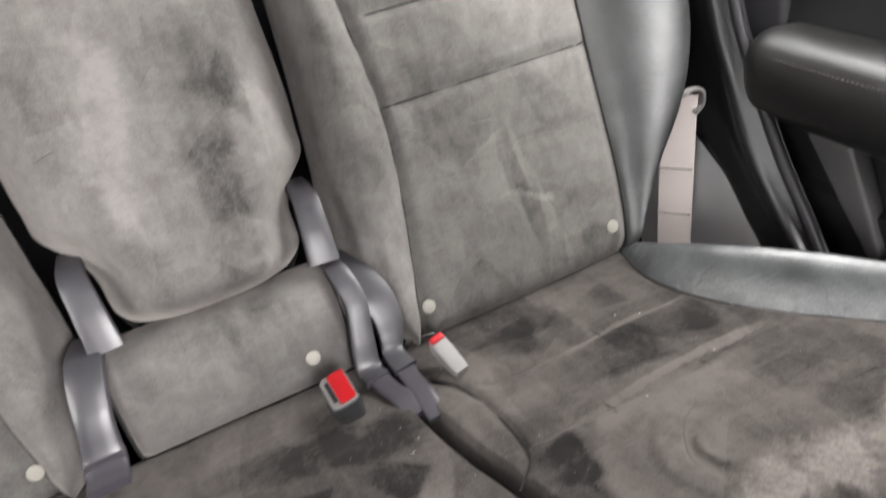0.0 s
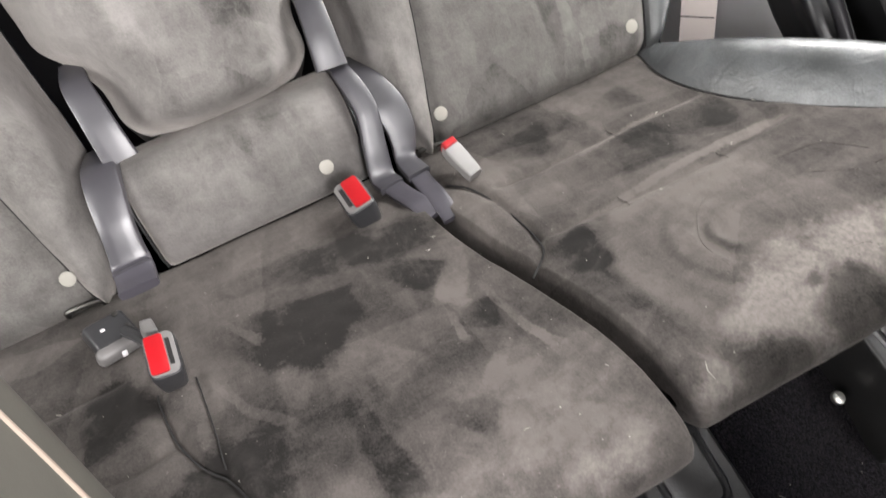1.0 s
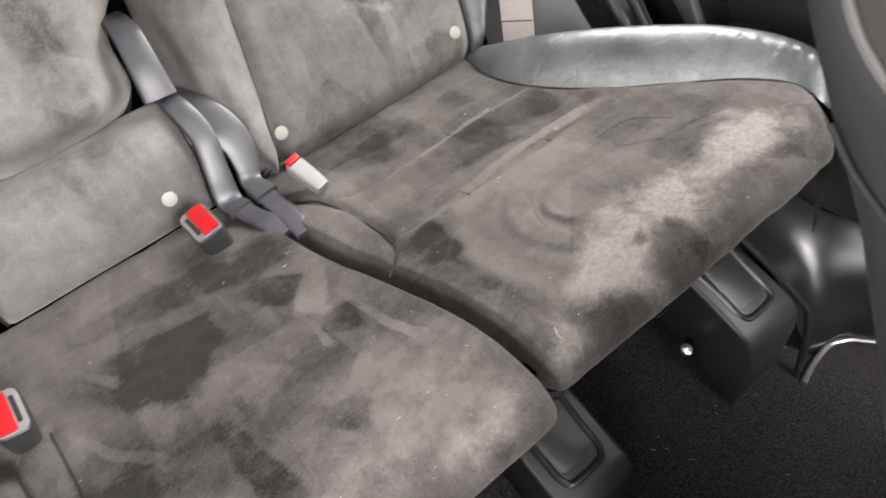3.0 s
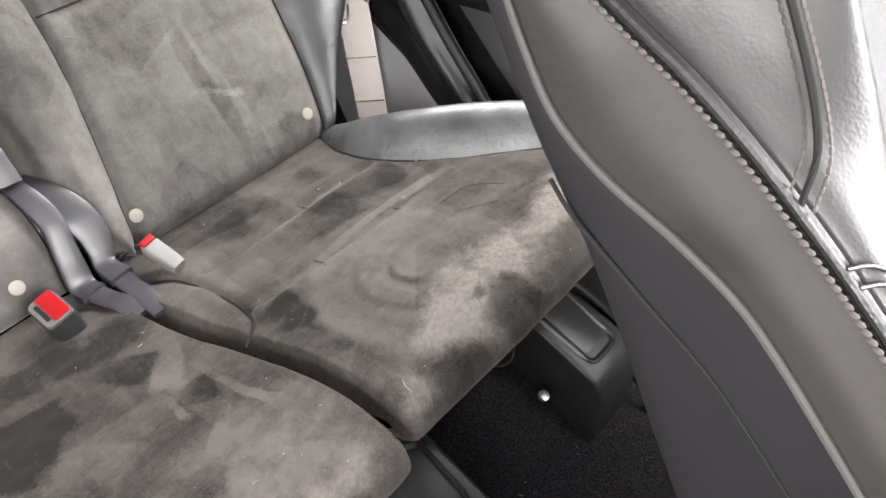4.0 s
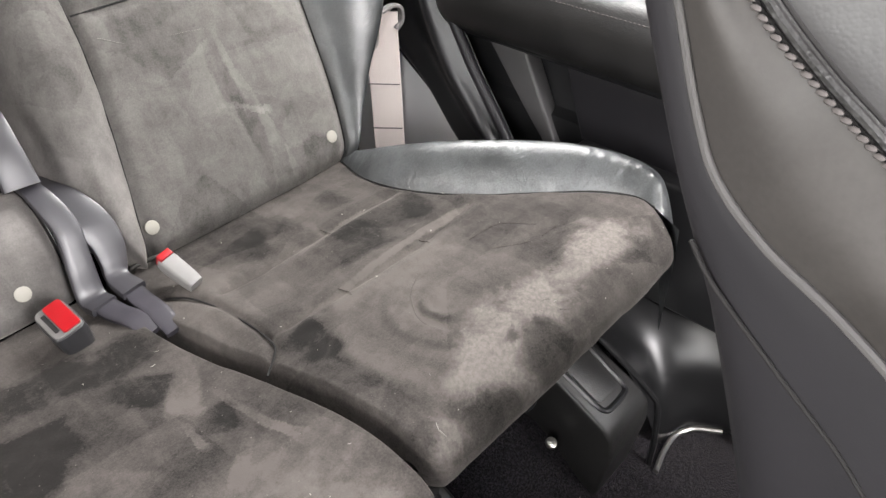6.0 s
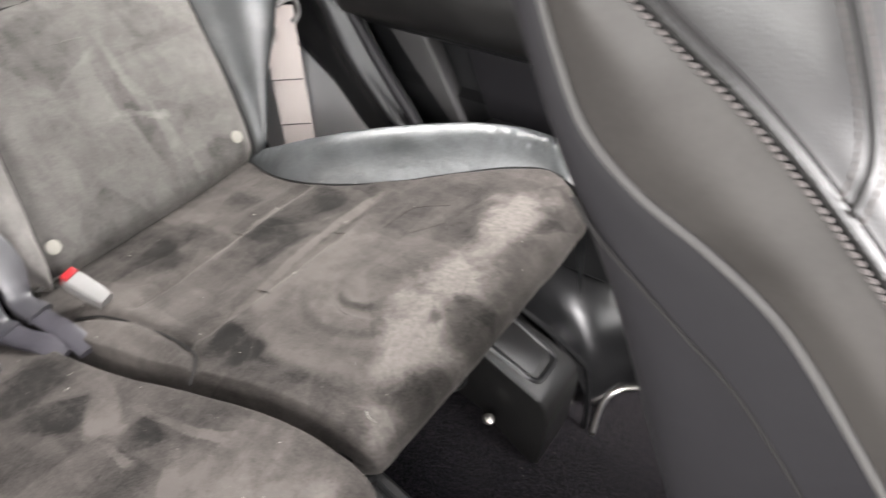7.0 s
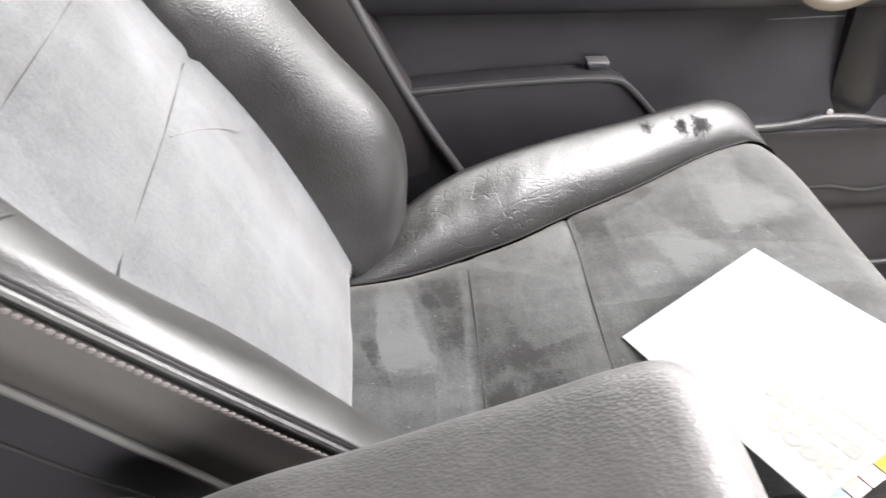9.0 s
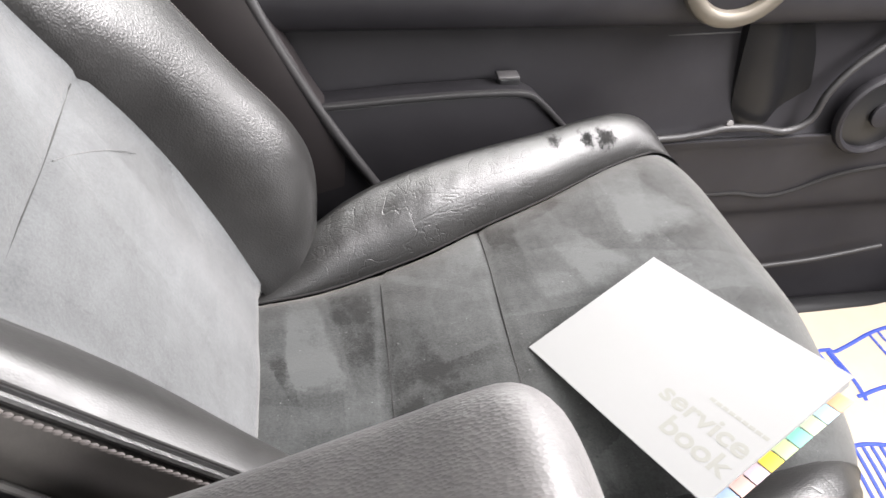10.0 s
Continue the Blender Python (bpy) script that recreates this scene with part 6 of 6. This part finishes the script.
LB, WB = (Dp - A).length, (Bp - A).length


def leaf(name, x0, x1, y0, y1, z, thick, mat, label, lift=0.0):
    n = 24
    verts = []
    for i in range(n + 1):
        for j in range(n + 1):
            x, y = x0 + (x1 - x0) * i / n, y0 + (y1 - y0) * j / n
            bend = lift * (x / LB) ** 3
            for dz in (0.0, thick):
                verts.append(BOOK @ Vector((x, y, z + dz + bend)))
    idx = lambda i, j, s: (i * (n + 1) + j) * 2 + s
    faces = []
    for i in range(n):
        for j in range(n):
            faces += [(idx(i, j, 1), idx(i + 1, j, 1), idx(i + 1, j + 1, 1), idx(i, j + 1, 1)), (idx(i, j, 0), idx(i, j + 1, 0), idx(i + 1, j + 1, 0), idx(i + 1, j, 0))]
    for i in range(n):
        faces += [(idx(i, 0, 0), idx(i + 1, 0, 0), idx(i + 1, 0, 1), idx(i, 0, 1)), (idx(i, n, 0), idx(i, n, 1), idx(i + 1, n, 1), idx(i + 1, n, 0)), (idx(0, i, 0), idx(0, i, 1), idx(0, i + 1, 1), idx(0, i + 1, 0)), (idx(n, i, 0), idx(n, i + 1, 0), idx(n, i + 1, 1), idx(n, i, 1))]
    return solid(name, verts, faces, mat, book, label)


leaf("page_block", 0.002, LB - 0.002, 0.002, WB - 0.003, -0.007, 0.005, PAPER, "stack of white pages")
leaf("cover", 0.0, LB, 0.0, WB, -0.0012, 0.0010, PAPER, "white paper cover", 0.004)
TABS = [(0.85, 0.45, 0.25), (0.45, 0.68, 0.78), (0.55, 0.68, 0.45), (0.25, 0.62, 0.50), (0.55, 0.70, 0.35), (0.90, 0.68, 0.08), (0.70, 0.55, 0.62), (0.80, 0.50, 0.45), (0.40, 0.52, 0.75)]
for k, c in enumerate(TABS):
    y0 = 0.012 + k * (WB - 0.02) / 9
    leaf("index_tab", LB - 0.004, LB + 0.0085, y0, y0 + (WB - 0.02) / 9 - 0.0012, -0.0045 + 0.0001 * k, 0.0006, plastic("tab_colour", tuple(0.7 * v for v in c), tuple(0.74 * v for v in c), 0.5, 300, 0.05), "coloured index tab")


def lettering(text, x, y, width, height):
    """Words that run along the cover's long side, their tops towards the spine edge; each letter is a part."""
    cu = bpy.data.curves.new("words", "FONT")
    cu.body, cu.size, cu.extrude, cu.offset = text, 1.0, 0.004, 0.022
    tmp = new("words", cu)
    me = bpy.data.meshes.new_from_object(tmp.evaluated_get(bpy.context.evaluated_depsgraph_get()))
    bpy.data.objects.remove(tmp)
    co = np.array([v.co[:] for v in me.vertices])
    lo, hi = co.min(0), co.max(0)
    faces = [tuple(p.vertices) for p in me.polygons]
    root = list(range(len(co)))

    def top_of(i):
        while root[i] != i:
            i = root[i]
        return i

    for f in faces:
        for k in f[1:]:
            root[top_of(k)] = top_of(f[0])
    islands = {}
    for i in range(len(co)):
        islands.setdefault(top_of(i), []).append(i)
    spans = []
    for idx in sorted(islands.values(), key=lambda q: co[q, 0].min()):
        a, z = co[idx, 0].min(), co[idx, 0].max()
        if spans and a < spans[-1][1] - 0.02:
            spans[-1] = (spans[-1][0], max(z, spans[-1][1]), spans[-1][2] + idx)
        else:
            spans.append((a, z, idx))
    for _, _, idx in spans:
        own = {v: k for k, v in enumerate(idx)}
        verts = []
        for v in idx:
            px, py = x + (co[v, 0] - lo[0]) / (hi[0] - lo[0]) * width, y - co[v, 1] / (hi[1] - lo[1]) * height
            verts.append(BOOK @ Vector((px, py, -0.00016 + 0.004 * (px / LB) ** 3 + 0.00012 * (co[v, 2] > 0))))
        solid("letter", verts, [tuple(own[k] for k in f) for f in faces if f[0] in own], PRINT, book, "pale grey printed letter")


lettering("service", 0.104, 0.0975, 0.073, 0.0145)
lettering("book", 0.1235, 0.1165, 0.055, 0.0155)
for k in range(9):
    leaf("print_bar", 0.131 + 0.0054 * k, 0.131 + 0.0054 * k + 0.0044, 0.0735, 0.0762, -0.00016, 0.0001, PRINT, "pale grey print", 0.004)

# ---- paper mat in the front footwell ----
mat_ob = thing("paper_floor_mat", (0.40, -1.68, 0.07), "cream paper floor mat printed with blue stripes", "floor mat")
MZ = 0.075


def mat_point(x, y):
    return (x, y, MZ + 0.10 * max(0, (-1.75 - y) / 0.5) + 0.004 * noise.noise(Vector((x * 8, y * 8, 2))))


verts = [mat_point(x, y) for y in np.linspace(-2.15, -1.42, 40) for x in np.linspace(0.12, 0.665, 30)]
n0 = len(verts)
solid("sheet", verts + [(x, y, z - 0.003) for x, y, z in verts], grid_faces(40, 30, flip=True) + [tuple(n0 + i for i in reversed(f)) for f in grid_faces(40, 30, flip=True)], MAT, mat_ob, sharp=False)


def ink(pts, w):
    p = curve_points([(x, y, 0) for x, y in pts], 30)
    t = np.gradient(p, axis=0)
    t /= np.linalg.norm(t, axis=1, keepdims=True)
    s = np.stack([-t[:, 1], t[:, 0], t[:, 2]], 1)
    verts = []
    for a, b in zip(p, s):
        for q in (-w / 2, w / 2):
            c = mat_point(a[0] + b[0] * q, a[1] + b[1] * q)
            verts += [(c[0], c[1], c[2] + 0.0006), (c[0], c[1], c[2] + 0.0011)]
    faces = []
    for i in range(29):
        a = i * 4
        faces += [(a + 1, a + 3, a + 7, a + 5), (a, a + 4, a + 6, a + 2), (a, a + 1, a + 5, a + 4), (a + 2, a + 6, a + 7, a + 3)]
    solid("printed_line", verts, faces, BLUE, mat_ob, "blue printed line", sharp=False)


WAVE = [(0.588, -1.56), (0.587, -1.593), (0.590, -1.629), (0.584, -1.633), (0.594, -1.666), (0.609, -1.708), (0.617, -1.739), (0.621, -1.766), (0.620, -1.80), (0.612, -1.84)]
ink(WAVE, 0.006)
ink([(0.589, -1.628), (0.536, -1.632), (0.497, -1.629)], 0.006)
for k in range(4):
    ink([(0.586, -1.578 - 0.015 * k), (0.548 - 0.004 * k, -1.590 - 0.012 * k)], 0.004)
for k in range(7):
    ink([(0.610 + 0.004 * min(k, 2), -1.712 - 0.018 * k), (0.556, -1.716 - 0.018 * k)], 0.004)
ink([(0.505, -1.62), (0.507, -1.633), (0.513, -1.66), (0.515, -1.683), (0.512, -1.73), (0.50, -1.78)], 0.006)
ink([(0.434, -1.53), (0.433, -1.562), (0.433, -1.585), (0.427, -1.615), (0.415, -1.66), (0.40, -1.70)], 0.006)
for k in range(8):
    ink([(0.432 - 0.001 * k, -1.550 - 0.0128 * k), (0.345, -1.540 - 0.0125 * k)], 0.005)

# ---- car shell that closes the place ----
def wall(name, size, at, mat, label, kind_name):
    ob = block(name, size, pose(*at), mat, None, "", 0.01)
    return tagged(ob, label, kind_name, kind="structure")


wall("ceiling", (1.6, 2.45, 0.05), (0, -0.225, 1.24), HEADLINER, "pale grey roof lining", "ceiling")
wall("wall_left_upper", (0.05, 1.1, 0.14), (0.79, 0.45, 0.80), TRIM_GREY, "dark side trim", "wall")
wall("wall_right", (0.06, 1.05, 0.72), (-0.80, -0.1, 0.36), TRIM_GREY, "dark rear right door lining", "wall")
wall("wall_right_sill", (0.10, 1.6, 0.10), (-0.78, -1.4, 0.05), TRIM_BLACK, "black sill under the open door", "wall")
wall("wall_front", (1.6, 0.3, 0.70), (0, -2.20, 0.36), TRIM_BLACK, "dark dashboard", "wall")
wall("wall_boot", (1.6, 0.06, 0.75), (0, 0.62, 0.37), TRIM_GREY, "dark boot lining", "wall")
wall("wall_left_rear", (0.06, 0.62, 0.75), (0.80, 0.33, 0.37), TRIM_GREY, "dark rear side lining", "wall")
